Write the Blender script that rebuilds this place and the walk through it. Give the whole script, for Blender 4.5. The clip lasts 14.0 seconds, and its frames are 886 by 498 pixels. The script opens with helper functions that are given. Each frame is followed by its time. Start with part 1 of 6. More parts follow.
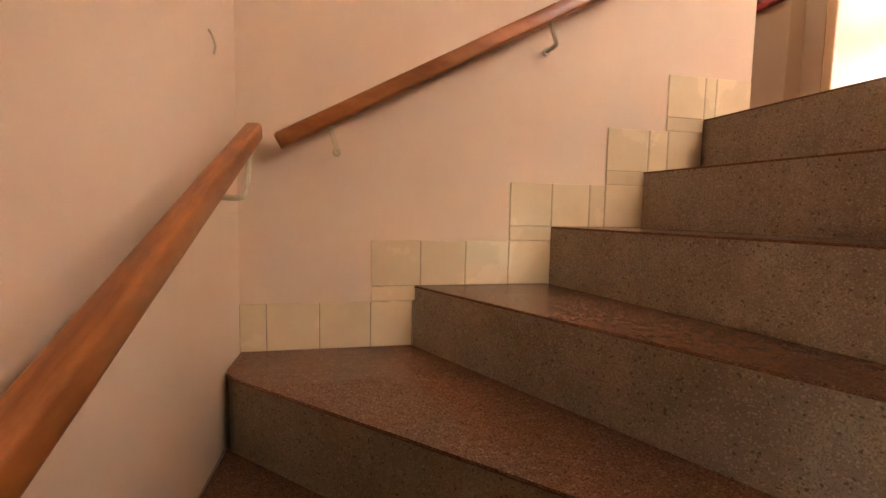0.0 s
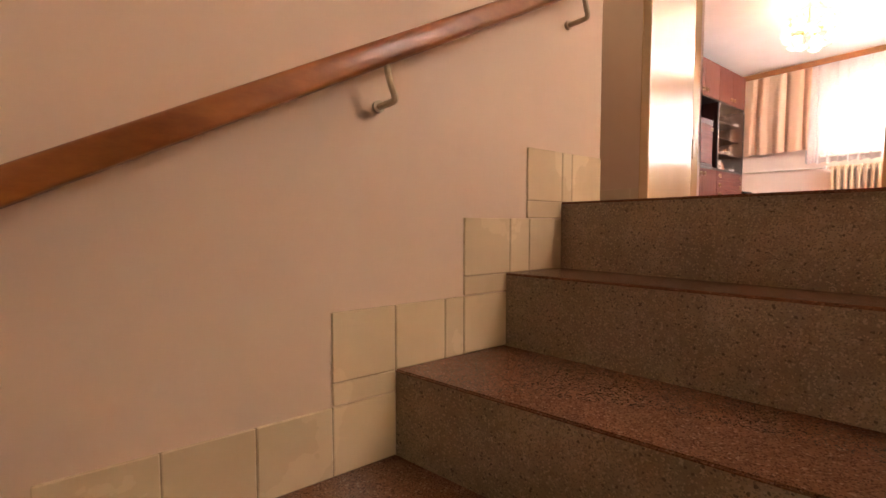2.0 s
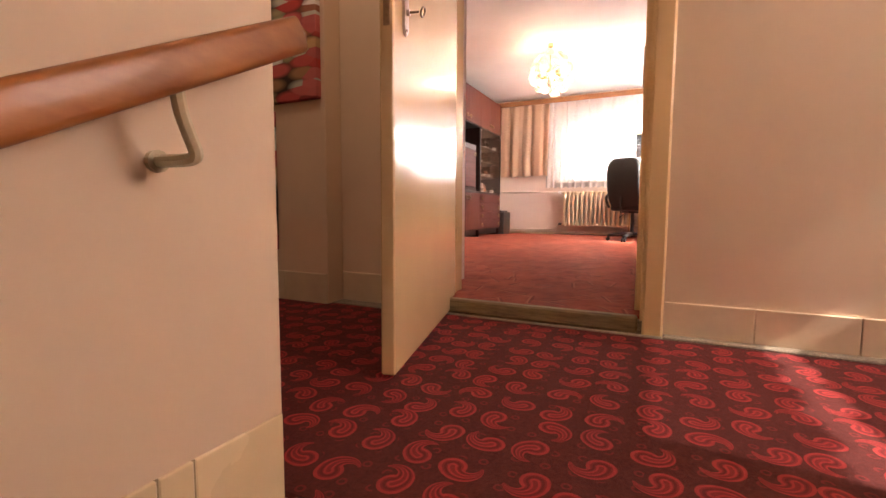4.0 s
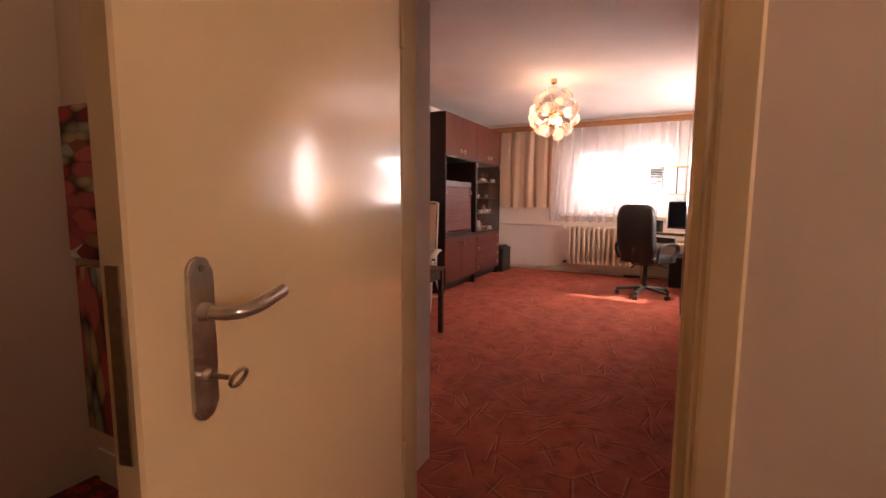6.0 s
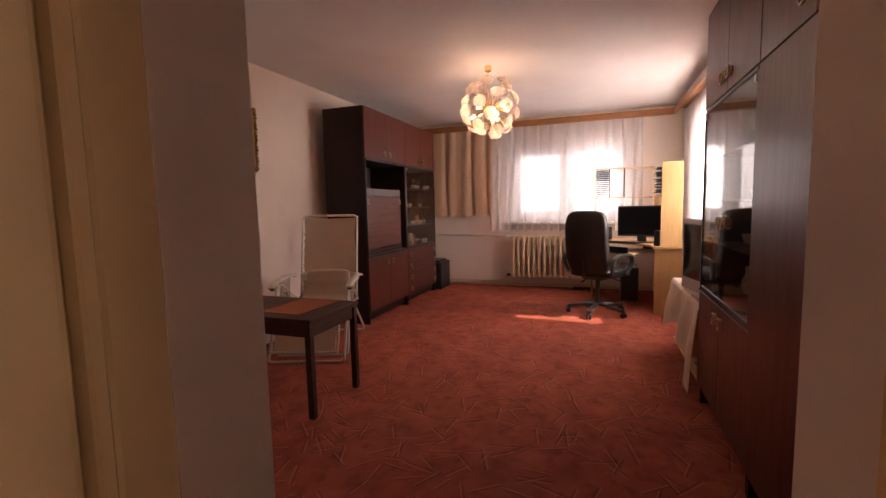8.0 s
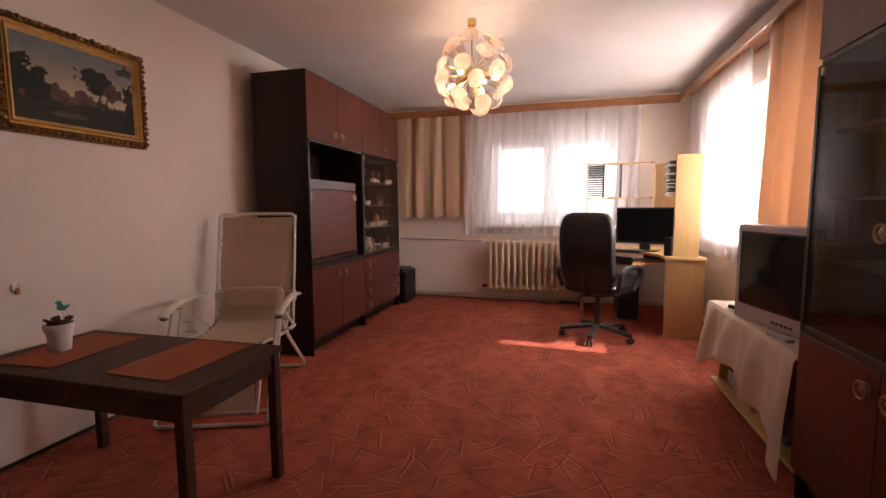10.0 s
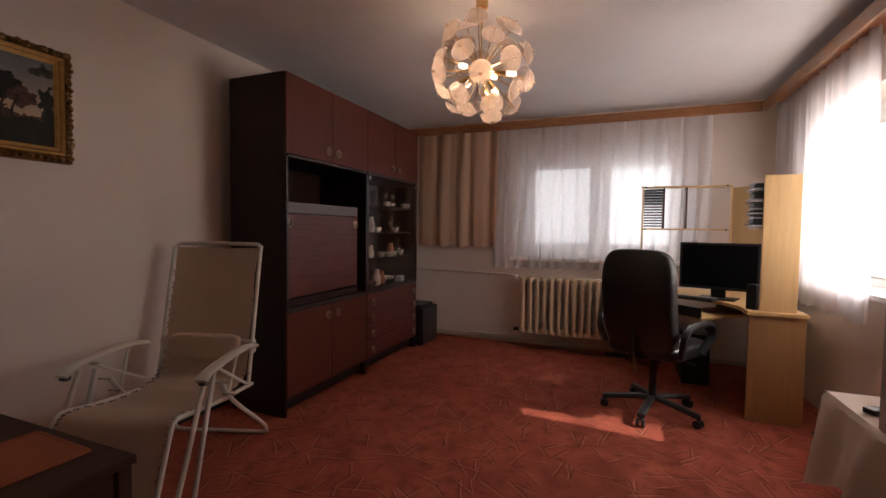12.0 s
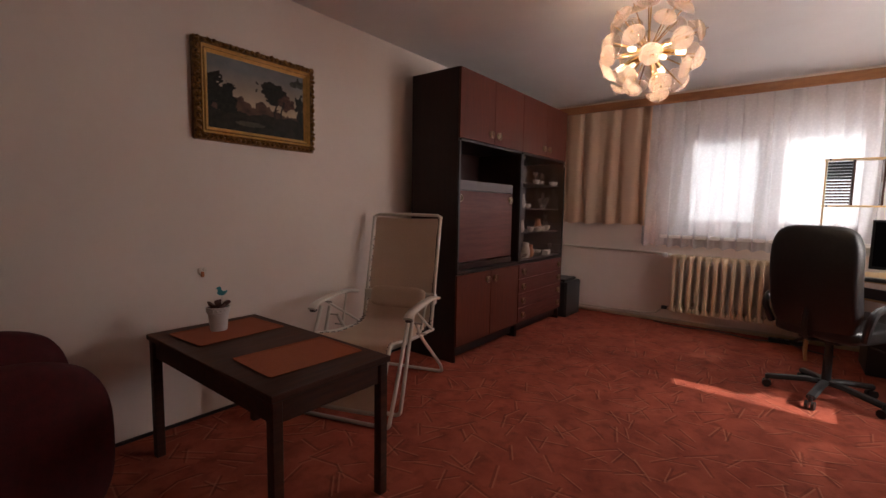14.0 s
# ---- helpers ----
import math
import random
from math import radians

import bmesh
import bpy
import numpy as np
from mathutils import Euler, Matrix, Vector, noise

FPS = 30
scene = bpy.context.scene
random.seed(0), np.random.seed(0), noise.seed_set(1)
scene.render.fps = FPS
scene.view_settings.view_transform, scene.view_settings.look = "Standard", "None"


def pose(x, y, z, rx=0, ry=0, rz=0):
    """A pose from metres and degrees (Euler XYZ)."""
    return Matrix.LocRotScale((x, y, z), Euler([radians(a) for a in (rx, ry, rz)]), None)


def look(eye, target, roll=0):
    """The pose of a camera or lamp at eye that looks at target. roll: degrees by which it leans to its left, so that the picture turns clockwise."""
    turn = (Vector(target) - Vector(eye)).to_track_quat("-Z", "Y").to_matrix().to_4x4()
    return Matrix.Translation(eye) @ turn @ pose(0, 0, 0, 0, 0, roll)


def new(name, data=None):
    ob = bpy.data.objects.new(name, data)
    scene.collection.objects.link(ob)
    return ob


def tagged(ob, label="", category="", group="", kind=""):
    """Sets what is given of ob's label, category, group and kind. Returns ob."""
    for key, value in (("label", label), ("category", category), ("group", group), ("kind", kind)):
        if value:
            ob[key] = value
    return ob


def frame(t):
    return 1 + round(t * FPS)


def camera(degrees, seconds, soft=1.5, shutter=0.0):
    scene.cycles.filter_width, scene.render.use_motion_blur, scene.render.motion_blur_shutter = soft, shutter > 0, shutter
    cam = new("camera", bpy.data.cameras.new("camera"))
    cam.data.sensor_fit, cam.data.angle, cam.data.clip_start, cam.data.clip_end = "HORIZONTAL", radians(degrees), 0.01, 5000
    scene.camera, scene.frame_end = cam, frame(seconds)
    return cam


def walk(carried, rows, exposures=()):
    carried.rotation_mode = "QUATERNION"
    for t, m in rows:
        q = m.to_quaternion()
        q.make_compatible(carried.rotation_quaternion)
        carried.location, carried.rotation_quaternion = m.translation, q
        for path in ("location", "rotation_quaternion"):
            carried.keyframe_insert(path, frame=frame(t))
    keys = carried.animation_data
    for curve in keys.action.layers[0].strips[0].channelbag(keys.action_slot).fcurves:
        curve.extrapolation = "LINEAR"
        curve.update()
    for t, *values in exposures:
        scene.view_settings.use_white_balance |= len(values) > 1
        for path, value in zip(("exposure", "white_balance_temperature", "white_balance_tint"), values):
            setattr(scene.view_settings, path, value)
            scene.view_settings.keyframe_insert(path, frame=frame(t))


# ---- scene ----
cam = camera(90.2, 14.0)
PATH = [
    (0, (0.593, 0.991, -0.428), (0.999, 2.942, -0.593), 1.1),
    (0.5, (0.589, 1.068, -0.411), (1.198, 2.967, -0.558), 1.0),
    (1, (0.603, 1.231, -0.366), (1.417, 3.054, -0.485), 0.8),
    (1.5, (0.657, 1.368, -0.268), (1.656, 3.098, -0.371), 0.8),
    (2, (0.759, 1.562, -0.139), (1.963, 3.156, -0.249), 0.1),
    (2.5, (0.914, 1.697, -0.008), (2.282, 3.152, -0.12), 0.2),
    (3, (1.123, 1.812, 0.113), (2.662, 3.084, -0.003), -0.0),
    (3.5, (1.316, 1.854, 0.227), (2.999, 2.926, 0.096), -0.5),
    (4, (1.553, 1.892, 0.401), (3.345, 2.763, 0.233), 0.3),
    (4.2, (1.637, 1.915, 0.468), (3.435, 2.772, 0.285), 0.6),
    (6.3, (2.432, 2.054, 1.209), (4.204, 2.957, 0.993), 0.3),
    (6.5, (2.53, 2.085, 1.185), (4.305, 2.99, 1.005), 0.5),
    (7, (2.712, 2.098, 1.223), (4.458, 3.063, 1.084), -0.3),
    (7.5, (2.930, 2.148, 1.222), (4.732, 3.006, 1.085), -1.6),
    (8, (3.174, 2.191, 1.231), (5.047, 2.865, 1.039), -1.3),
    (8.2, (3.282, 2.231, 1.242), (5.177, 2.834, 1.035), -0.6),
    (10.3, (4.271, 2.582, 1.204), (6.196, 3.091, 1.014), -0.4),
    (10.5, (4.385, 2.578, 1.21), (6.304, 3.112, 1.034), -0.4),
    (11, (4.671, 2.589, 1.254), (6.574, 3.185, 1.094), -0.6),
    (11.5, (4.861, 2.541, 1.268), (6.742, 3.209, 1.146), 0.5),
    (12, (4.935, 2.459, 1.266), (6.789, 3.203, 1.177), 0.7),
    (12.5, (4.869, 2.438, 1.265), (6.691, 3.259, 1.18), 0.6),
    (13, (4.718, 2.448, 1.273), (6.486, 3.376, 1.166), 1.5),
    (13.3, (4.651, 2.465, 1.259), (6.385, 3.456, 1.14), 2.1),
    (13.5, (4.604, 2.47, 1.248), (6.303, 3.515, 1.104), 2.2),
    (14, (4.494, 2.48, 1.213), (6.061, 3.708, 1.031), 1.0),
]
EXPOSURES = [(0.0, 3.35, 6700, 10), (2.0, 2.8, 6900, 14), (4.2, 2.36, 7000, 18), (6.5, 1.02, 7500, 30), (7.5, 0.57, 7400, 27), (8.2, 0.74, 7150, 24), (10.3, 0.68, 6750, 18),
             (12.0, -0.3, 6500, 15), (13.0, -0.2, 6450, 15), (13.5, -0.16, 6450, 15), (14.0, 0.08, 6450, 15)]
walk(cam, [(t, look(eye, target, roll)) for t, eye, target, roll in PATH], EXPOSURES)

# ---- world, sun and daylight ----
SUN_TRAVEL = Vector((0.06, 1.0, -0.90)).normalized()
world = bpy.data.worlds.new("world")
scene.world = world
world.use_nodes = True
wn = world.node_tree.nodes
sky = wn.new("ShaderNodeTexSky")
sky.sky_type, sky.sun_disc = "NISHITA", False
sky.sun_elevation = math.asin(-SUN_TRAVEL.z)
sky.sun_rotation = math.atan2(-SUN_TRAVEL.x, -SUN_TRAVEL.y)
wn["Background"].inputs["Strength"].default_value = 0.12
world.node_tree.links.new(sky.outputs["Color"], wn["Background"].inputs["Color"])
sun_data = bpy.data.lights.new("sun", "SUN")
sun_data.energy, sun_data.angle, sun_data.color = 4.5, radians(0.6), (1.0, 0.93, 0.84)
sun = new("sun", sun_data)
sun.matrix_world = look((0, 0, 0), SUN_TRAVEL)


def window_light(name, eye, target, width, height, watts, colour):
    data = bpy.data.lights.new(name, "AREA")
    data.shape, data.size, data.size_y, data.energy, data.color = "RECTANGLE", width, height, watts, colour
    ob = new(name, data)
    ob.matrix_world = look(eye, target)
    return ob


window_light("window_light", (10.2, 2.68, 1.58), (9.0, 2.68, 1.20), 1.76, 1.12, 19, (1.0, 0.96, 0.96))
window_light("window_light", (7.97, 0.72, 1.56), (7.97, 2.0, 1.12), 2.1, 1.16, 110, (1.0, 0.92, 0.87))
window_light("window_light", (2.84, -0.55, 1.45), (2.75, 1.2, 1.2), 0.86, 0.98, 14, (1.0, 0.80, 0.62))

# ---- materials ----


def mat(name, colour, rough=0.6, metal=0.0, grain=0.0, scale=40.0, second=None, bump=0.0, bump_scale=200.0, stain=0.0,
        stain_scale=2.0, coat=0.0, spec=0.5, stretch=None, island=0.0):
    """A surface with grain and stains at two sizes, and a fine relief."""
    m = bpy.data.materials.new(name)
    m.use_nodes = True
    n, l = m.node_tree.nodes, m.node_tree.links
    b = n["Principled BSDF"]
    b.inputs["Roughness"].default_value, b.inputs["Metallic"].default_value = rough, metal
    b.inputs["Coat Weight"].default_value, b.inputs["Specular IOR Level"].default_value = coat, spec
    b.inputs["Coat Roughness"].default_value = 0.07
    co = n.new("ShaderNodeTexCoord").outputs["Object"]
    if stretch:
        mp = n.new("ShaderNodeMapping")
        mp.inputs["Scale"].default_value = stretch
        l.new(co, mp.inputs["Vector"])
        co = mp.outputs["Vector"]
    last = None
    rgb = n.new("ShaderNodeRGB")
    rgb.outputs[0].default_value = (*colour, 1)
    last = rgb.outputs[0]
    if grain:
        t = n.new("ShaderNodeTexNoise")
        t.inputs["Scale"].default_value, t.inputs["Detail"].default_value = scale, 6
        t.inputs["Roughness"].default_value = 0.65
        l.new(co, t.inputs["Vector"])
        r = n.new("ShaderNodeMapRange")
        r.inputs["From Min"].default_value, r.inputs["From Max"].default_value = 0.35, 0.65
        l.new(t.outputs["Fac"], r.inputs["Value"])
        mx = n.new("ShaderNodeMix")
        mx.data_type = "RGBA"
        sec = second or tuple(c * 0.7 for c in colour)
        mx.inputs["B"].default_value = (*sec, 1)
        k = n.new("ShaderNodeMath")
        k.operation = "MULTIPLY"
        k.inputs[1].default_value = grain
        l.new(r.outputs["Result"], k.inputs[0])
        l.new(k.outputs[0], mx.inputs["Factor"])
        l.new(last, mx.inputs["A"])
        last = mx.outputs["Result"]
    if stain:
        t2 = n.new("ShaderNodeTexNoise")
        t2.inputs["Scale"].default_value, t2.inputs["Detail"].default_value = stain_scale, 5
        l.new(co, t2.inputs["Vector"])
        hs = n.new("ShaderNodeHueSaturation")
        r2 = n.new("ShaderNodeMapRange")
        r2.inputs["From Min"].default_value, r2.inputs["From Max"].default_value = 0.3, 0.7
        r2.inputs["To Min"].default_value, r2.inputs["To Max"].default_value = 1 - stain, 1 + stain * 0.5
        l.new(t2.outputs["Fac"], r2.inputs["Value"])
        l.new(r2.outputs["Result"], hs.inputs["Value"])
        l.new(last, hs.inputs["Color"])
        last = hs.outputs["Color"]
        r3 = n.new("ShaderNodeMapRange")
        r3.inputs["To Min"].default_value, r3.inputs["To Max"].default_value = max(0.03, rough - 0.12), min(1, rough + 0.12)
        l.new(t2.outputs["Fac"], r3.inputs["Value"])
        l.new(r3.outputs["Result"], b.inputs["Roughness"])
    if island:
        oi = n.new("ShaderNodeObjectInfo")
        hs = n.new("ShaderNodeHueSaturation")
        r4 = n.new("ShaderNodeMapRange")
        r4.inputs["To Min"].default_value, r4.inputs["To Max"].default_value = 1 - island, 1 + island * 0.5
        l.new(oi.outputs["Random"], r4.inputs["Value"])
        l.new(r4.outputs["Result"], hs.inputs["Value"])
        l.new(last, hs.inputs["Color"])
        last = hs.outputs["Color"]
    l.new(last, b.inputs["Base Color"])
    if bump:
        t3 = n.new("ShaderNodeTexNoise")
        t3.inputs["Scale"].default_value, t3.inputs["Detail"].default_value = bump_scale, 4
        l.new(co, t3.inputs["Vector"])
        bp = n.new("ShaderNodeBump")
        bp.inputs["Strength"].default_value, bp.inputs["Distance"].default_value = bump, 0.004
        l.new(t3.outputs["Fac"], bp.inputs["Height"])
        l.new(bp.outputs["Normal"], b.inputs["Normal"])
    return m


def wood(name, dark, light, along="z", rough=0.35, coat=0.2, fine=1.0):
    s = {"x": (1.2, 14, 14), "y": (14, 1.2, 14), "z": (14, 14, 1.2)}[along]
    return mat(name, light, rough, grain=0.9, scale=3.0 * fine, second=dark, bump=0.06, bump_scale=9, stain=0.14, stain_scale=1.5,
               coat=coat, stretch=s, spec=0.3)


HALL_WALL = mat("peach_plaster", (0.80, 0.63, 0.485), 0.62, grain=0.25, scale=14, second=(0.76, 0.59, 0.44), bump=0.12, bump_scale=55, stain=0.05, stain_scale=1.6)
ROOM_WALL = mat("white_plaster", (0.80, 0.69, 0.615), 0.8, grain=0.25, scale=18, second=(0.75, 0.635, 0.56), bump=0.15, bump_scale=60, stain=0.05, stain_scale=1.3)
CEILING = mat("ceiling_paint", (0.78, 0.74, 0.72), 0.85, grain=0.3, scale=6, second=(0.73, 0.69, 0.67), bump=0.1, bump_scale=50, stain=0.05)


def terrazzo(m, scale, tones):
    """Stone chips of several tones set in the cement, and a few pits."""
    n, l = m.node_tree.nodes, m.node_tree.links
    b = n["Principled BSDF"]
    last = b.inputs["Base Color"].links[0].from_socket
    co = n.new("ShaderNodeTexCoord").outputs["Object"]
    for k, (tone, share, size) in enumerate(tones):
        mp, v, c, lt, mx = (n.new("ShaderNode" + x) for x in ("Mapping", "TexVoronoi", "SeparateColor", "Math", "Mix"))
        mp.inputs["Location"].default_value = (k * 1.7, k * 0.9, k * 2.3)
        l.new(co, mp.inputs["Vector"])
        l.new(mp.outputs[0], v.inputs["Vector"])
        v.inputs["Scale"].default_value = scale * size
        l.new(v.outputs["Color"], c.inputs[0])
        lt.operation, lt.inputs[1].default_value = "LESS_THAN", share
        l.new(c.outputs[0], lt.inputs[0])
        mx.data_type = "RGBA"
        mx.inputs["B"].default_value = (*tone, 1)
        l.new(lt.outputs[0], mx.inputs["Factor"])
        l.new(last, mx.inputs["A"])
        last = mx.outputs["Result"]
    l.new(last, b.inputs["Base Color"])
    return m


TERRAZZO = terrazzo(mat("brown_terrazzo_tread", (0.22, 0.11, 0.066), 0.25, grain=0.8, scale=40, second=(0.15, 0.071, 0.042)),
                    330, (((0.235, 0.13, 0.082), 0.16, 1.0), ((0.10, 0.047, 0.03), 0.22, 1.3), ((0.28, 0.17, 0.115), 0.04, 0.8)))
RISER = terrazzo(mat("grey_terrazzo_riser", (0.36, 0.272, 0.19), 0.55, grain=0.7, scale=34, second=(0.25, 0.185, 0.13), bump=0.3, bump_scale=130, stain=0.25, stain_scale=9),
                 300, (((0.42, 0.325, 0.235), 0.15, 1.0), ((0.22, 0.162, 0.113), 0.24, 1.4), ((0.12, 0.085, 0.06), 0.025, 0.8)))
TILE = mat("cream_glazed_tile", (0.84, 0.685, 0.455), 0.25, grain=0.3, scale=9, second=(0.77, 0.61, 0.39), stain=0.08, stain_scale=5, coat=0.3, island=0.12)
BASE_TILE = mat("beige_baseboard_tile", (0.80, 0.67, 0.50), 0.35, grain=0.3, scale=9, second=(0.64, 0.49, 0.35), stain=0.08, stain_scale=5, island=0.08)
GROUT = mat("grout", (0.42, 0.32, 0.2), 0.9, grain=0.6, scale=60, second=(0.2, 0.14, 0.09))
RAIL_WOOD_Y = mat("varnished_pine_rail_lower", (0.42, 0.15, 0.038), 0.38, grain=0.9, scale=3.5, second=(0.22, 0.066, 0.017), bump=0.05, bump_scale=10, stain=0.25, stain_scale=1.2, coat=0.15, stretch=(16, 1.4, 4))
RAIL_WOOD = mat("varnished_pine_rail", (0.42, 0.15, 0.038), 0.38, grain=0.9, scale=3.5, second=(0.22, 0.066, 0.017), bump=0.05, bump_scale=10, stain=0.25, stain_scale=1.2, coat=0.15, stretch=(1.4, 16, 4))
CREAM_PAINT = mat("cream_gloss_paint", (0.79, 0.58, 0.33), 0.2, grain=0.2, scale=5, second=(0.73, 0.525, 0.29), bump=0.015, bump_scale=25, stain=0.05, stain_scale=1.5, coat=0.6)
WHITE_METAL = mat("white_enamel_tube", (0.72, 0.68, 0.6), 0.3, grain=0.3, scale=30, second=(0.6, 0.55, 0.47), coat=0.2)
BRACKET = mat("cream_painted_iron", (0.62, 0.53, 0.36), 0.35, grain=0.5, scale=40, second=(0.45, 0.36, 0.23), coat=0.2)
CABINET = wood("mahogany_veneer", (0.085, 0.020, 0.012), (0.125, 0.031, 0.018), "z", 0.4, 0.04)
CABINET_H = wood("mahogany_veneer_across", (0.075, 0.02, 0.016), (0.13, 0.036, 0.027), "x", 0.5, 0.05)
CABINET_DARK = mat("dark_brown_laminate", (0.030, 0.010, 0.008), 0.42, spec=0.3, grain=0.5, scale=5, second=(0.02, 0.008, 0.007), stretch=(14, 14, 1.2), stain=0.2)
BLACK_EDGE = mat("black_edging", (0.018, 0.012, 0.012), 0.4, grain=0.4, scale=30)
BRONZE = mat("aged_bronze", (0.40, 0.29, 0.19), 0.3, 0.9, grain=0.5, scale=60, second=(0.18, 0.12, 0.075))
BRASS = mat("polished_brass", (0.75, 0.52, 0.22), 0.22, 1.0, grain=0.4, scale=50, second=(0.55, 0.36, 0.14))
CHROME = mat("brushed_nickel", (0.62, 0.56, 0.5), 0.3, 1.0, grain=0.5, scale=60, second=(0.4, 0.35, 0.3))
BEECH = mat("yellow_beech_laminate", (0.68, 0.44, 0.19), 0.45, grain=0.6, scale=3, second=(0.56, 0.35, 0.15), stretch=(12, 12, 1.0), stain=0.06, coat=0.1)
# the same beech, darker and oranger: shade below the desktop put into the colour
BEECH_SHADED = mat("shaded_beech_laminate", (0.44, 0.24, 0.095), 0.5, grain=0.6, scale=3, second=(0.37, 0.19, 0.07), stretch=(12, 12, 1.0), stain=0.08, coat=0.1)
PELMET = mat("orange_pine_pelmet", (0.36, 0.15, 0.05), 0.4, grain=0.8, scale=3, second=(0.25, 0.095, 0.03), stretch=(3, 3, 14), stain=0.15, coat=0.2)
BLACK_PLASTIC = mat("black_plastic", (0.015, 0.015, 0.016), 0.4, grain=0.4, scale=80, second=(0.03, 0.03, 0.032))
LEATHER = mat("black_leatherette", (0.014, 0.013, 0.014), 0.38, grain=0.5, scale=60, second=(0.025, 0.023, 0.024), bump=0.35, bump_scale=140, stain=0.2, stain_scale=6)
SCREEN = mat("dark_screen_glass", (0.005, 0.005, 0.006), 0.35, spec=0.06)
TUBE_GLASS = mat("dark_tube_glass", (0.022, 0.024, 0.023), 0.12, spec=0.5)
GREY_PLASTIC = mat("silver_grey_plastic", (0.46, 0.43, 0.45), 0.4, grain=0.3, scale=120, second=(0.41, 0.38, 0.40))
RADIATOR = mat("cream_radiator_paint", (0.72, 0.58, 0.4), 0.35, grain=0.3, scale=12, second=(0.64, 0.5, 0.33), stain=0.08, coat=0.2)
CURTAIN = mat("beige_curtain_weave", (0.80, 0.585, 0.42), 0.85, grain=0.5, scale=4, second=(0.73, 0.515, 0.36), stretch=(4, 4, 60), bump=0.25, bump_scale=150, stain=0.05)
CLOTH = mat("white_tablecloth", (0.66, 0.55, 0.47), 0.85, grain=0.3, scale=60, second=(0.6, 0.49, 0.41), bump=0.2, bump_scale=250)
SLING = mat("beige_sling_fabric", (0.87, 0.74, 0.61), 0.8, grain=0.5, scale=120, second=(0.74, 0.60, 0.47), bump=0.3, bump_scale=300, stain=0.06)
TABLE_WOOD = mat("dark_walnut_table", (0.085, 0.03, 0.018), 0.55, grain=0.7, scale=3, second=(0.03, 0.014, 0.010), stretch=(1.2, 14, 14), stain=0.2, coat=0.0, spec=0.3)
PLACEMAT = mat("orange_woven_placemat", (0.40, 0.11, 0.042), 0.8, grain=0.6, scale=160, second=(0.26, 0.065, 0.025), bump=0.5, bump_scale=260)
ARMCHAIR = mat("dark_red_plush", (0.085, 0.004, 0.006), 0.9, grain=0.6, scale=35, second=(0.04, 0.003, 0.004), bump=0.3, bump_scale=200, stain=0.2)
GOLD = mat("gilded_plaster", (0.78, 0.50, 0.17), 0.35, 0.5, grain=0.5, scale=30, second=(0.40, 0.22, 0.07), bump=0.15, bump_scale=70)
DARK_GOLD = mat("worn_dark_gilt", (0.42, 0.23, 0.075), 0.38, 0.75, grain=0.95, scale=55, second=(0.06, 0.03, 0.014), bump=0.5, bump_scale=90)
WINDOW_PAINT = mat("white_window_paint", (0.82, 0.8, 0.78), 0.4, grain=0.2, scale=10)
PIPE = mat("painted_pipe", (0.66, 0.58, 0.5), 0.45, grain=0.3, scale=30)
POT = mat("white_ceramic_pot", (0.72, 0.68, 0.66), 0.35, grain=0.2, scale=40)
LEAF = mat("dark_red_leaf", (0.12, 0.025, 0.022), 0.6, grain=0.7, scale=60, second=(0.05, 0.03, 0.015))
TURQUOISE = mat("turquoise_felt", (0.06, 0.33, 0.37), 0.7, grain=0.3, scale=60)
SOIL = mat("potting_soil", (0.03, 0.018, 0.012), 0.95, grain=0.7, scale=90, bump=0.5)
CABLE = mat("grey_cable", (0.10, 0.085, 0.08), 0.6, grain=0.3, scale=40)
PORCELAIN = mat("white_porcelain", (0.8, 0.74, 0.66), 0.2, grain=0.3, scale=30, second=(0.6, 0.5, 0.4))
ORANGE_GLAZE = mat("orange_glaze", (0.5, 0.17, 0.05), 0.3, grain=0.5, scale=50)
WOOD_FLOOR = mat("worn_threshold_wood", (0.38, 0.26, 0.13), 0.6, grain=0.9, scale=4, second=(0.13, 0.08, 0.04), stretch=(14, 1.5, 14), bump=0.3, bump_scale=20, stain=0.3)
STONE = mat("speckled_stone_strip", (0.34, 0.28, 0.21), 0.6, grain=0.9, scale=120, second=(0.15, 0.11, 0.08), bump=0.2)


def shader(name):
    m = bpy.data.materials.new(name)
    m.use_nodes = True
    n, l = m.node_tree.nodes, m.node_tree.links
    n.remove(n["Principled BSDF"])
    return m, n, l, n["Material Output"]


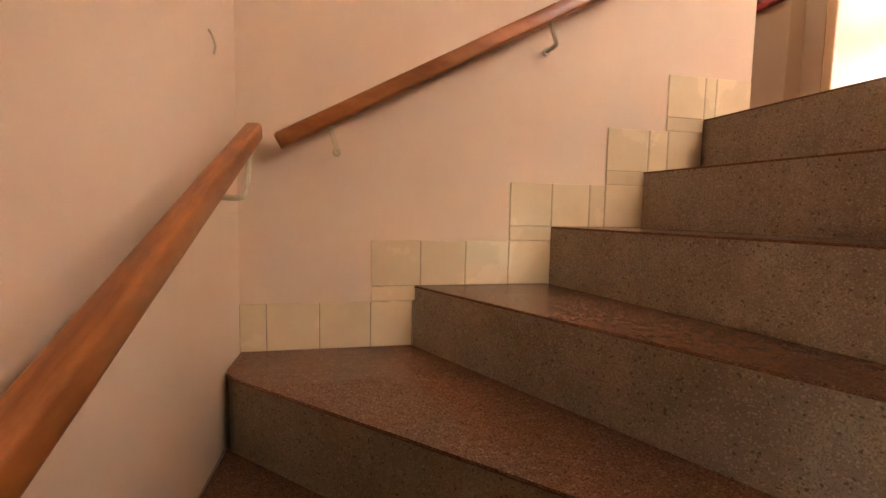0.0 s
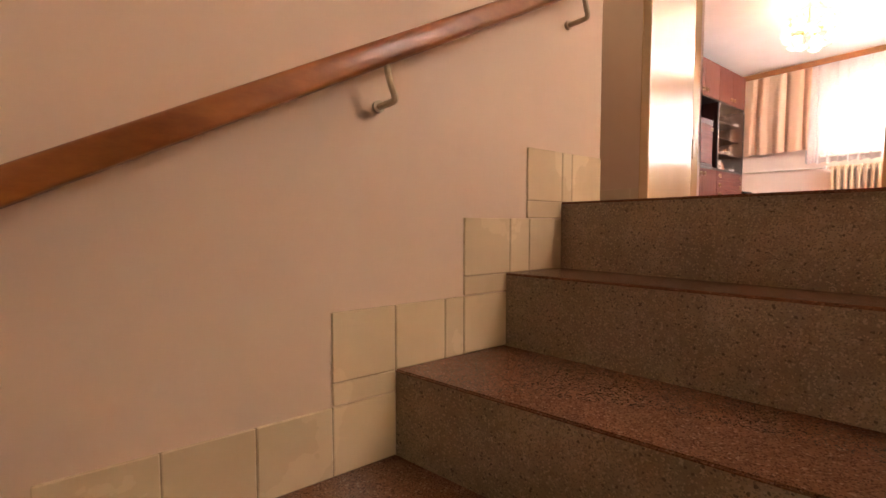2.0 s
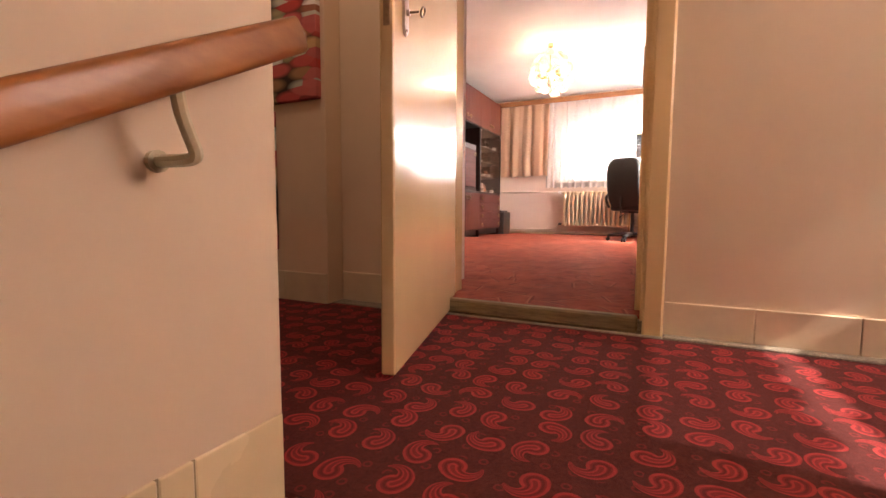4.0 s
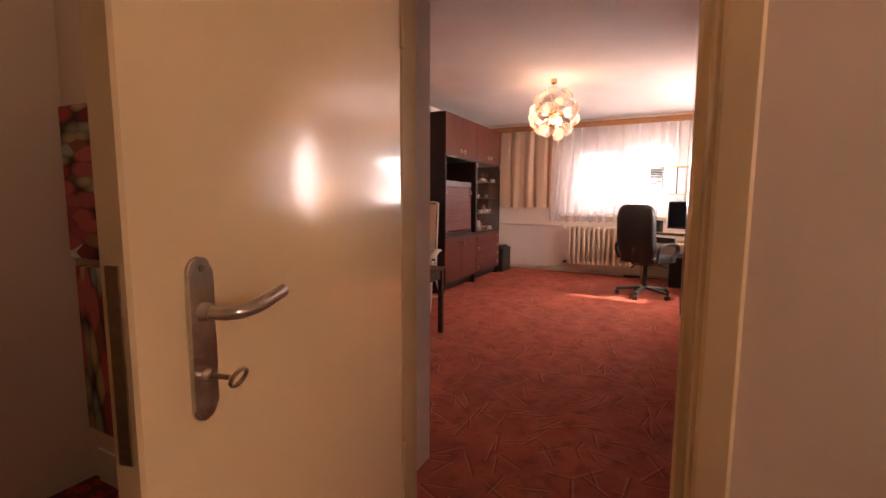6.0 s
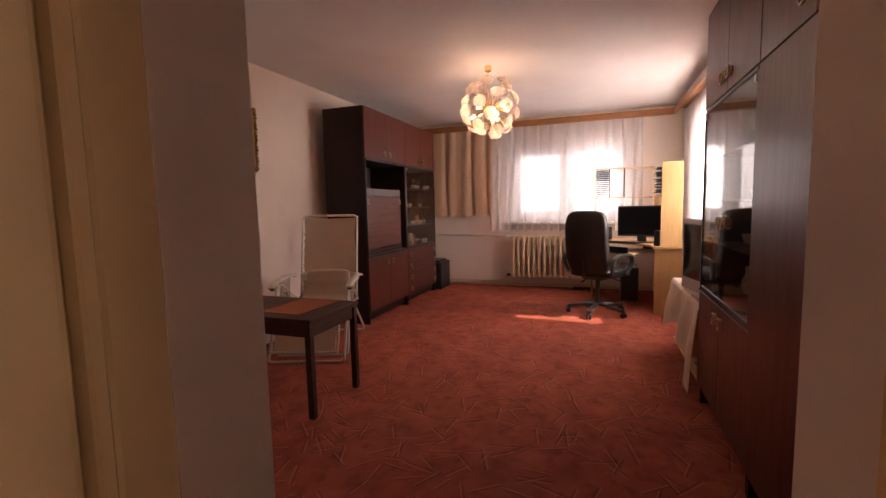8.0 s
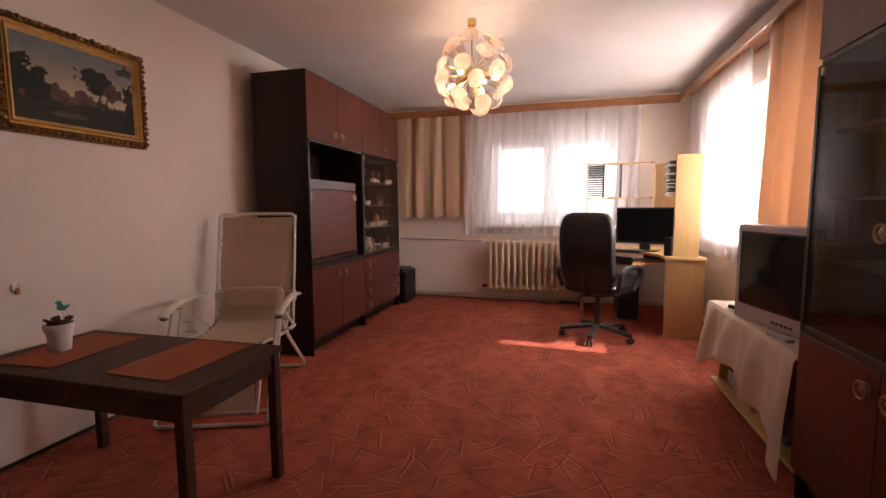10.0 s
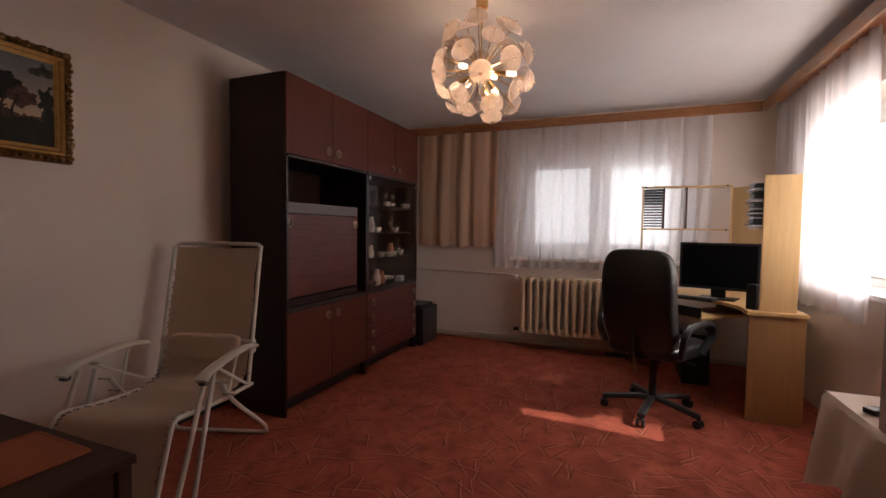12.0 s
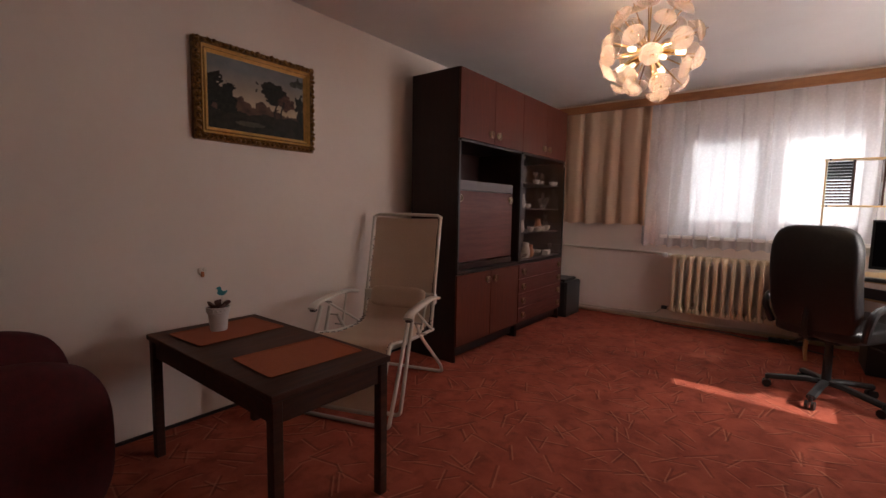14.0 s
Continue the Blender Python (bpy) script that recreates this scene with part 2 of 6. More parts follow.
def sheer(name, clear, tint):
    """Net curtain: light scatters through the threads and passes between them."""
    m, n, l, out = shader(name)
    tr, tl, df, a, b = (n.new("ShaderNodeBsdf" + k) for k in ("Transparent", "Translucent", "Diffuse", "Transparent", "Transparent"))
    m1, m2 = n.new("ShaderNodeMixShader"), n.new("ShaderNodeMixShader")
    tl.inputs["Color"].default_value = df.inputs["Color"].default_value = (*tint, 1)
    co = n.new("ShaderNodeTexCoord")
    v = n.new("ShaderNodeTexVoronoi")
    v.inputs["Scale"].default_value = 42
    l.new(co.outputs["Object"], v.inputs["Vector"])
    r = n.new("ShaderNodeMapRange")
    r.inputs["From Min"].default_value, r.inputs["From Max"].default_value = 0.15, 0.6
    r.inputs["To Min"].default_value, r.inputs["To Max"].default_value = clear * 0.95, clear * 1.04
    l.new(v.outputs["Distance"], r.inputs["Value"])
    m1.inputs[0].default_value = 0.35
    l.new(tl.outputs[0], m1.inputs[1])
    l.new(df.outputs[0], m1.inputs[2])
    l.new(r.outputs["Result"], m2.inputs[0])
    l.new(m1.outputs[0], m2.inputs[1])
    l.new(tr.outputs[0], m2.inputs[2])
    l.new(m2.outputs[0], out.inputs["Surface"])
    n.remove(a), n.remove(b)
    return m


SHEER = sheer("white_net_curtain", 0.44, (0.93, 0.91, 0.93))
SHEER_THICK = sheer("thick_white_net_curtain", 0.16, (0.88, 0.86, 0.87))


def glass(name, tint=(1, 1, 1), gloss=0.08, rough=0.02):
    m, n, l, out = shader(name)
    tr, gl, mx = n.new("ShaderNodeBsdfTransparent"), n.new("ShaderNodeBsdfGlossy"), n.new("ShaderNodeMixShader")
    fr = n.new("ShaderNodeLayerWeight")
    p = n.new("ShaderNodeMath")
    p.operation = "POWER"
    p.inputs[1].default_value = 5.0
    l.new(fr.outputs["Facing"], p.inputs[0])
    k = n.new("ShaderNodeMath")
    k.operation = "MULTIPLY_ADD"
    k.inputs[1].default_value, k.inputs[2].default_value = 0.9, gloss
    l.new(p.outputs[0], k.inputs[0])
    tr.inputs["Color"].default_value = (*tint, 1)
    gl.inputs["Roughness"].default_value = rough
    l.new(k.outputs[0], mx.inputs[0])
    l.new(tr.outputs[0], mx.inputs[1])
    l.new(gl.outputs[0], mx.inputs[2])
    l.new(mx.outputs[0], out.inputs["Surface"])
    return m


PANE = glass("window_glass", (0.96, 0.98, 0.97), 0.0)
CABINET_GLASS = glass("smoked_cabinet_glass", (0.86, 0.83, 0.82), 0.04)


def let_through(m, share):
    """Cloth thin enough for some of the daylight behind it to come through."""
    n, l = m.node_tree.nodes, m.node_tree.links
    tl, mx = n.new("ShaderNodeBsdfTranslucent"), n.new("ShaderNodeMixShader")
    l.new(n["Principled BSDF"].inputs["Base Color"].links[0].from_socket, tl.inputs["Color"])
    mx.inputs[0].default_value = share
    l.new(n["Principled BSDF"].outputs[0], mx.inputs[1])
    l.new(tl.outputs[0], mx.inputs[2])
    l.new(mx.outputs[0], n["Material Output"].inputs["Surface"])


let_through(CURTAIN, 0.34)
let_through(SLING, 0.5)


def lamp_glass():
    """Clear pressed glass with ribs running out from the middle of each disc."""
    m, n, l, out = shader("pressed_lamp_glass")
    tl, gl, tr = n.new("ShaderNodeBsdfTranslucent"), n.new("ShaderNodeBsdfGlossy"), n.new("ShaderNodeBsdfTransparent")
    m1, m2 = n.new("ShaderNodeMixShader"), n.new("ShaderNodeMixShader")
    tl.inputs["Color"].default_value = (0.95, 0.80, 0.70, 1)
    gl.inputs["Roughness"].default_value = 0.1
    tr.inputs["Color"].default_value = (1.0, 0.96, 0.92, 1)
    co, x = n.new("ShaderNodeTexCoord"), n.new("ShaderNodeSeparateXYZ")
    l.new(co.outputs["Object"], x.inputs[0])

    def calc(op, *v):
        k = n.new("ShaderNodeMath")
        k.operation = op
        for sock, val in zip(k.inputs, v):
            if isinstance(val, (int, float)):
                sock.default_value = val
            else:
                l.new(val, sock)
        return k.outputs[0]

    rib = calc("SINE", calc("MULTIPLY", calc("ARCTAN2", x.outputs[1], x.outputs[0]), 28.0))
    radius = calc("SQRT", calc("ADD", calc("MULTIPLY", x.outputs[0], x.outputs[0]), calc("MULTIPLY", x.outputs[1], x.outputs[1])))
    cut = calc("MULTIPLY", rib, calc("SINE", calc("MULTIPLY", radius, 520.0)))
    bp = n.new("ShaderNodeBump")
    bp.inputs["Strength"].default_value, bp.inputs["Distance"].default_value = 1.0, 0.003
    l.new(cut, bp.inputs["Height"])
    l.new(bp.outputs["Normal"], gl.inputs["Normal"])
    clear = calc("MULTIPLY_ADD", cut, 0.2, 0.6)
    rim = calc("MULTIPLY", calc("GREATER_THAN", radius, 0.0545), 0.35)
    m1.inputs[0].default_value = 0.4
    l.new(calc("SUBTRACT", clear, rim), m2.inputs[0])
    l.new(tl.outputs[0], m1.inputs[1])
    l.new(gl.outputs[0], m1.inputs[2])
    l.new(m1.outputs[0], m2.inputs[1])
    l.new(tr.outputs[0], m2.inputs[2])
    l.new(m2.outputs[0], out.inputs["Surface"])
    return m


LAMP_GLASS = lamp_glass()


def glow(name, colour, strength):
    m, n, l, out = shader(name)
    e = n.new("ShaderNodeEmission")
    e.inputs["Color"].default_value, e.inputs["Strength"].default_value = (*colour, 1), strength
    l.new(e.outputs[0], out.inputs["Surface"])
    return m


BULB = glow("lit_bulb", (1.0, 0.78, 0.55), 3.5)


class Nodes:
    """Short forms for building pattern nodes."""

    def __init__(self, m):
        self.n, self.l = m.node_tree.nodes, m.node_tree.links

    def put(self, socket, v):
        if isinstance(v, (int, float)):
            socket.default_value = v
        else:
            self.l.new(v, socket)

    def math(self, op, a, b=0.0, c=0.0):
        k = self.n.new("ShaderNodeMath")
        k.operation = op
        for s, v in zip(k.inputs, (a, b, c)):
            self.put(s, v)
        return k.outputs[0]

    def mix(self, f, a, b):
        k = self.n.new("ShaderNodeMix")
        k.data_type = "RGBA"
        self.put(k.inputs["Factor"], f)
        for s, v in ((k.inputs["A"], a), (k.inputs["B"], b)):
            if isinstance(v, tuple):
                s.default_value = (*v, 1)
            else:
                self.l.new(v, s)
        return k.outputs["Result"]

    def cells(self, co, scale, randomness, turn_range, offset=(0, 0, 0)):
        """Local coordinates in cells of the floor, each turned by its own angle: u, v and a random value."""
        mp = self.n.new("ShaderNodeMapping")
        mp.inputs["Scale"].default_value = (scale, scale, 0)
        mp.inputs["Location"].default_value = offset
        self.l.new(co, mp.inputs["Vector"])
        vo = self.n.new("ShaderNodeTexVoronoi")
        vo.voronoi_dimensions = "2D"
        vo.inputs["Scale"].default_value, vo.inputs["Randomness"].default_value = 1.0, randomness
        self.l.new(mp.outputs[0], vo.inputs["Vector"])
        d = self.n.new("ShaderNodeVectorMath")
        d.operation = "SUBTRACT"
        self.l.new(mp.outputs[0], d.inputs[0])
        self.l.new(vo.outputs["Position"], d.inputs[1])
        s = self.n.new("ShaderNodeSeparateColor")
        self.l.new(vo.outputs["Color"], s.inputs[0])
        rot = self.n.new("ShaderNodeVectorRotate")
        rot.rotation_type = "Z_AXIS"
        self.l.new(d.outputs[0], rot.inputs["Vector"])
        self.l.new(self.math("MULTIPLY", s.outputs[0], turn_range), rot.inputs["Angle"])
        x = self.n.new("ShaderNodeSeparateXYZ")
        self.l.new(rot.outputs[0], x.inputs[0])
        return x.outputs[0], x.outputs[1], s.outputs[1]


def room_carpet():
    m = mat("rust_red_carpet", (0.47, 0.115, 0.066), 0.9, grain=0.9, scale=5, second=(0.29, 0.061, 0.038), bump=0.5, bump_scale=420, stain=0.16, stain_scale=1.1, spec=0.2)
    q = Nodes(m)
    b = q.n["Principled BSDF"]
    base = b.inputs["Base Color"].links[0].from_socket
    co = q.n.new("ShaderNodeTexCoord").outputs["Object"]
    blot = q.n.new("ShaderNodeTexNoise")
    blot.inputs["Scale"].default_value, blot.inputs["Detail"].default_value = 11, 4
    q.l.new(co, blot.inputs["Vector"])
    ramp = q.n.new("ShaderNodeMapRange")
    ramp.inputs["From Min"].default_value, ramp.inputs["From Max"].default_value = 0.52, 0.68
    q.l.new(blot.outputs["Fac"], ramp.inputs["Value"])
    base = q.mix(q.math("MULTIPLY", ramp.outputs["Result"], 0.5), base, (0.15, 0.032, 0.022))
    # short woven strokes: a light thread with a dark one along its side
    for scale, off, length in ((4.2, (0, 0, 0), 0.34), (4.0, (3.3, 1.7, 0), 0.36), (5.0, (7.1, 4.4, 0), 0.34), (4.6, (1.9, 8.2, 0), 0.34)):
        u, v, rnd = q.cells(co, scale, 1.0, 6.28, off)
        along = q.math("MULTIPLY", q.math("LESS_THAN", q.math("ABSOLUTE", u), length), q.math("GREATER_THAN", rnd, 0.1))
        light = q.math("LESS_THAN", q.math("ABSOLUTE", v), 0.017)
        dark = q.math("LESS_THAN", q.math("ABSOLUTE", q.math("SUBTRACT", v, 0.043)), 0.024)
        base = q.mix(q.math("MULTIPLY", q.math("MULTIPLY", along, dark), 0.4), base, (0.10, 0.02, 0.014))
        base = q.mix(q.math("MULTIPLY", q.math("MULTIPLY", along, light), 0.46), base, (0.56, 0.21, 0.125))
    q.l.new(base, b.inputs["Base Color"])
    return m


def hall_carpet():
    m = mat("red_paisley_carpet", (0.13, 0.026, 0.022), 0.9, grain=0.8, scale=110, second=(0.075, 0.016, 0.015), bump=0.5, bump_scale=380, stain=0.1, spec=0.2)
    q = Nodes(m)
    b = q.n["Principled BSDF"]
    base = b.inputs["Base Color"].links[0].from_socket
    co = q.n.new("ShaderNodeTexCoord").outputs["Object"]
    u, v, rnd = q.cells(co, 10.0, 0.22, 6.28)
    v = q.math("MULTIPLY", v, q.math("SUBTRACT", q.math("MULTIPLY", q.math("GREATER_THAN", rnd, 0.5), 2.0), 1.0))
    # a comma: a round head whose tail narrows round an arc
    cu, cv = q.math("SUBTRACT", u, 0.08), q.math("SUBTRACT", v, 0.04)
    r = q.math("SQRT", q.math("ADD", q.math("MULTIPLY", cu, cu), q.math("MULTIPLY", cv, cv)))
    turn = q.math("ADD", q.math("ARCTAN2", cv, cu), 2.6)
    wide = q.math("MAXIMUM", 0.02, q.math("SUBTRACT", 0.27, q.math("MULTIPLY", turn, 0.078)))
    arc = q.math("DIVIDE", q.math("ABSOLUTE", q.math("SUBTRACT", r, 0.27)), wide)
    off = q.math("MULTIPLY", q.math("MAXIMUM", q.math("LESS_THAN", turn, 0.0), q.math("GREATER_THAN", turn, 3.2)), 9.0)
    hu, hv = q.math("ADD", cu, 0.231), q.math("ADD", cv, 0.139)
    head = q.math("DIVIDE", q.math("SQRT", q.math("ADD", q.math("MULTIPLY", hu, hu), q.math("MULTIPLY", hv, hv))), 0.27)
    e = q.math("MINIMUM", q.math("ADD", arc, off), head)

    def band(lo, hi):
        return q.math("MULTIPLY", q.math("LESS_THAN", e, hi), q.math("GREATER_THAN", e, lo))

    fleck = q.n.new("ShaderNodeTexNoise")
    fleck.inputs["Scale"].default_value = 90
    q.l.new(co, fleck.inputs["Vector"])
    wear = q.math("MULTIPLY_ADD", fleck.outputs["Fac"], 0.7, 0.4)
    base = q.mix(q.math("MULTIPLY", q.math("LESS_THAN", e, 0.9), 0.8), base, (0.25, 0.026, 0.028))
    base = q.mix(q.math("MULTIPLY", band(0.42, 0.60), 0.6), base, (0.11, 0.016, 0.016))
    base = q.mix(q.math("MULTIPLY", q.math("MAXIMUM", band(0.74, 1.0), band(0.16, 0.34)), wear), base, (0.42, 0.042, 0.042))
    # small rings in the ground between the commas
    u2, v2, rnd2 = q.cells(co, 20.0, 0.3, 6.28, (0.5, 0.5, 0))
    d2 = q.math("SQRT", q.math("ADD", q.math("MULTIPLY", u2, u2), q.math("MULTIPLY", v2, v2)))
    dots = q.math("MULTIPLY", q.math("MULTIPLY", q.math("LESS_THAN", d2, 0.20), q.math("GREATER_THAN", d2, 0.10)), q.math("GREATER_THAN", e, 1.3))
    base = q.mix(q.math("MULTIPLY", dots, 0.6), base, (0.24, 0.028, 0.028))
    q.l.new(base, b.inputs["Base Color"])
    return m


ROOM_CARPET = room_carpet()
HALL_CARPET = hall_carpet()


def stones_picture(name, stretch):
    """A printed canvas of coloured pebble shapes."""
    m = mat(name, (0.2, 0.05, 0.04), 0.55, bump=0.15, bump_scale=300)
    q = Nodes(m)
    b = q.n["Principled BSDF"]
    co = q.n.new("ShaderNodeTexCoord").outputs["Object"]
    mp = q.n.new("ShaderNodeMapping")
    mp.inputs["Scale"].default_value = stretch
    q.l.new(co, mp.inputs["Vector"])
    vo = q.n.new("ShaderNodeTexVoronoi")
    vo.inputs["Scale"].default_value = 1.0
    q.l.new(mp.outputs[0], vo.inputs["Vector"])
    r = q.n.new("ShaderNodeValToRGB")
    for p, c in ((0.0, (0.50, 0.05, 0.05)), (0.3, (0.62, 0.16, 0.16)), (0.5, (0.22, 0.02, 0.025)), (0.68, (0.60, 0.42, 0.2)), (0.85, (0.32, 0.34, 0.22))):
        el = r.color_ramp.elements.new(p)
        el.color = (*c, 1)
    s = q.n.new("ShaderNodeSeparateColor")
    q.l.new(vo.outputs["Color"], s.inputs[0])
    q.l.new(s.outputs[0], r.inputs[0])
    edge = q.n.new("ShaderNodeMapRange")
    edge.inputs["From Min"].default_value, edge.inputs["From Max"].default_value = 0.48, 0.8
    q.l.new(vo.outputs["Distance"], edge.inputs["Value"])
    q.l.new(q.mix(edge.outputs["Result"], r.outputs["Color"], (0.02, 0.006, 0.006)), b.inputs["Base Color"])
    return m


CANVAS_A = stones_picture("pebble_print", (1, 7, 19))
CANVAS_B = stones_picture("long_pebble_print", (1, 16, 6))

# ---- mesh helpers ----
origin = Vector((0, 0, 0))  # where the part of the plan being built begins


def part(name, bm, material, parent=None, label="", smooth=False):
    """Links a bmesh as one mesh object, under a thing or part if one is given."""
    bmesh.ops.recalc_face_normals(bm, faces=bm.faces)
    me = bpy.data.meshes.new(name)
    bm.to_mesh(me)
    bm.free()
    me.materials.append(material)
    if smooth:
        for p in me.polygons:
            p.use_smooth = True
        me.set_sharp_from_angle(angle=radians(38))
    ob = new(name, me)
    if parent:
        ob.parent = parent
    else:
        ob.location = origin
    if label:
        ob["label"] = label
    return ob


def thing(name, label, category, at=(0, 0, 0), turn=0.0, group="", kind=""):
    ob = new(name)
    ob.empty_display_size = 0.05
    ob.matrix_basis = Matrix.Translation(origin) @ pose(*at, 0, 0, turn)
    return tagged(ob, label, category, group, kind)


def structure(name, bm, material, label, category):
    return tagged(part(name, bm, material), label, category, kind="structure")


def box(x0, y0, z0, x1, y1, z1, bevel=0.0, bm=None, seg=1):
    bm = bm or bmesh.new()
    r = bmesh.ops.create_cube(bm, size=1, matrix=Matrix.LocRotScale(((x0 + x1) / 2, (y0 + y1) / 2, (z0 + z1) / 2), None, (abs(x1 - x0), abs(y1 - y0), abs(z1 - z0))))
    if bevel:
        es = list({e for v in r["verts"] for e in v.link_edges})
        bmesh.ops.bevel(bm, geom=es, offset=bevel, segments=seg, profile=0.7, affect="EDGES")
    return bm


def rod(p, q, r0, r1=None, bm=None, seg=12):
    bm = bm or bmesh.new()
    p, q = Vector(p), Vector(q)
    d = q - p
    m = Matrix.Translation((p + q) / 2) @ d.to_track_quat("Z", "Y").to_matrix().to_4x4()
    bmesh.ops.create_cone(bm, cap_ends=True, segments=seg, radius1=r0, radius2=r0 if r1 is None else r1, depth=d.length, matrix=m)
    return bm


def lathe(profile, at=(0, 0, 0), bm=None, seg=24, m=None):
    """Turns (radius, height) pairs about the z axis."""
    bm = bm or bmesh.new()
    m = m or Matrix.Translation(at)
    rings = []
    for r, z in profile:
        if r < 1e-5:
            rings.append([bm.verts.new(m @ Vector((0, 0, z)))])
        else:
            rings.append([bm.verts.new(m @ Vector((r * math.cos(a), r * math.sin(a), z))) for a in (2 * math.pi * i / seg for i in range(seg))])
    for a, b in zip(rings, rings[1:]):
        for i in range(seg):
            j = (i + 1) % seg
            f = [a[i % len(a)], a[j % len(a)], b[j % len(b)], b[i % len(b)]]
            f = list(dict.fromkeys(f))
            if len(f) > 2:
                bm.faces.new(f)
    return bm


def smooth_path(pts, steps=6):
    """A rounded line through points."""
    pts = [Vector(p) for p in pts]
    out = []
    ext = [pts[0] * 2 - pts[1], *pts, pts[-1] * 2 - pts[-2]]
    for i in range(1, len(ext) - 2):
        a, b, c, d = ext[i - 1:i + 3]
        for k in range(steps):
            t = k / steps
            out.append(0.5 * (2 * b + (c - a) * t + (2 * a - 5 * b + 4 * c - d) * t * t + (3 * b - a - 3 * c + d) * t ** 3))
    return out + [pts[-1]]


def tube(pts, r, bm=None, seg=8, flat=1.0):
    """A round bar along a line of points."""
    bm = bm or bmesh.new()
    pts = [Vector(p) for p in pts]
    rings, up = [], None
    for i, p in enumerate(pts):
        d = (pts[min(i + 1, len(pts) - 1)] - pts[max(i - 1, 0)]).normalized()
        if up is None:
            up = d.orthogonal().normalized()
            if abs(d.z) < 0.9:
                up = (Vector((0, 0, 1)) - d * d.z).normalized()
        up = (up - d * up.dot(d)).normalized()
        side = d.cross(up)
        rings.append([bm.verts.new(p + (math.cos(a) * up * flat + math.sin(a) * side) * r) for a in (2 * math.pi * k / seg for k in range(seg))])
    for a, b in zip(rings, rings[1:]):
        for k in range(seg):
            bm.faces.new((a[k], a[(k + 1) % seg], b[(k + 1) % seg], b[k]))
    bm.faces.new(rings[0])
    bm.faces.new(list(reversed(rings[-1])))
    return bm


def prism(outline, z0, z1, bm=None, bevel=0.0):
    """A plate of any outline seen from above."""
    bm = bm or bmesh.new()
    lo, hi = [bm.verts.new((x, y, z0)) for x, y in outline], [bm.verts.new((x, y, z1)) for x, y in outline]
    n = len(outline)
    faces = [bm.faces.new(hi), bm.faces.new(list(reversed(lo)))]
    for i in range(n):
        faces.append(bm.faces.new((lo[i], lo[(i + 1) % n], hi[(i + 1) % n], hi[i])))
    if bevel:
        bmesh.ops.bevel(bm, geom=list({e for v in hi for e in v.link_edges if e.other_vert(v) in hi}), offset=bevel, segments=2, affect="EDGES")
    return bm


def move(bm, m):
    bmesh.ops.transform(bm, matrix=m, verts=bm.verts)
    return bm


def sheet(fn, nu, nv, thick=0.0, bm=None):
    """A cloth or shell from a function of u and v in 0 to 1."""
    bm = bm or bmesh.new()
    g = [[bm.verts.new(fn(i / nu, j / nv)) for j in range(nv + 1)] for i in range(nu + 1)]
    for i in range(nu):
        for j in range(nv):
            bm.faces.new((g[i][j], g[i + 1][j], g[i + 1][j + 1], g[i][j + 1]))
    if thick:
        bmesh.ops.recalc_face_normals(bm, faces=bm.faces)
        bmesh.ops.solidify(bm, geom=list(bm.faces), thickness=thick)
    return bm


# ---- structure: stairs ----
origin = Vector((-0.053, -0.026, 0))
LAND, RISE, WALL_Y = -0.07, 0.20, 2.45
# nosing lines of the winders, top to bottom: outer end at the wall, inner end at the newel
NOSE = [((1.912, 2.45), (1.975, 1.30)), ((1.672, 2.45), (1.86, 1.30)), ((1.325, 2.45), (1.60, 1.30)), ((0.845, 2.45), (1.45, 1.30)),
        ((0.31, 2.25), (1.30, 1.33)), ((0.31, 1.70), (1.22, 1.20)), ((0.31, 1.27), (1.22, 1.0))]
NOSE += [((0.31, 0.95 - 0.27 * k), (1.22, 0.78 - 0.27 * k)) for k in range(6)]
stairs = thing("staircase", "brown terrazzo winder staircase with polished treads and rough risers", "staircase", kind="structure")
for k in range(len(NOSE) - 1):
    z = LAND - RISE * k
    (o, i), back = NOSE[k], (NOSE[k - 1] if k else ((2.13, 2.45), (2.13, 1.30)))
    outline = [o]
    if k == 4:
        outline = [(0.31, 2.31), (0.318, 2.265), (0.342, 2.221)]
    # slab of the step; the outer back corner follows the walls
    outline += [i, back[1], back[0]]
    if k == 4:
        outline += [(0.31, 2.45)]
    if k == 5:
        outline = [o, i, back[1], (0.32, 2.245)]
    part("tread", prism(outline, z - 0.006, z, bevel=0.003), TERRAZZO, stairs, "polished brown terrazzo tread")
    v = (Vector(i) - Vector(o)).normalized()
    nrm = Vector((-v.y, v.x)) * 0.002
    if nrm.dot(Vector(back[0]) - Vector(o)) < 0:
        nrm = -nrm
    inner = [tuple(Vector(p) + nrm) for p in ((0.342, 2.221), i)] if k == 4 else [tuple(Vector(p) + nrm) for p in (o, i)]
    riser = [inner[0], inner[1], back[1], back[0]]
    if k == 4:
        riser = [(0.3102, 2.315), (0.321, 2.268), *inner, back[1], back[0], (0.312, 2.448)]
    part("riser", prism(riser, z - RISE - 0.3, z - 0.006), RISER, stairs, "rough grey terrazzo riser")
structure("floor_below", box(0.31, -2.4, -2.75, 1.22, -0.55, LAND - RISE * 12), RISER, "dark terrazzo floor below the stairs", "floor")
structure("wall_stair", box(0.19, 2.45, -2.8, 2.11, 2.59, 2.5), HALL_WALL, "smooth peach-painted plaster wall beside the stairs", "wall")
structure("wall_stair_left", box(0.17, -2.4, -2.8, 0.31, 2.45, 2.5), HALL_WALL, "peach-painted plaster wall with a handrail", "wall")
structure("wall_stair_inner", box(1.22, -2.4, -2.8, 1.34, 1.30, LAND - 0.002), HALL_WALL, "peach plaster wall under the landing edge", "wall")
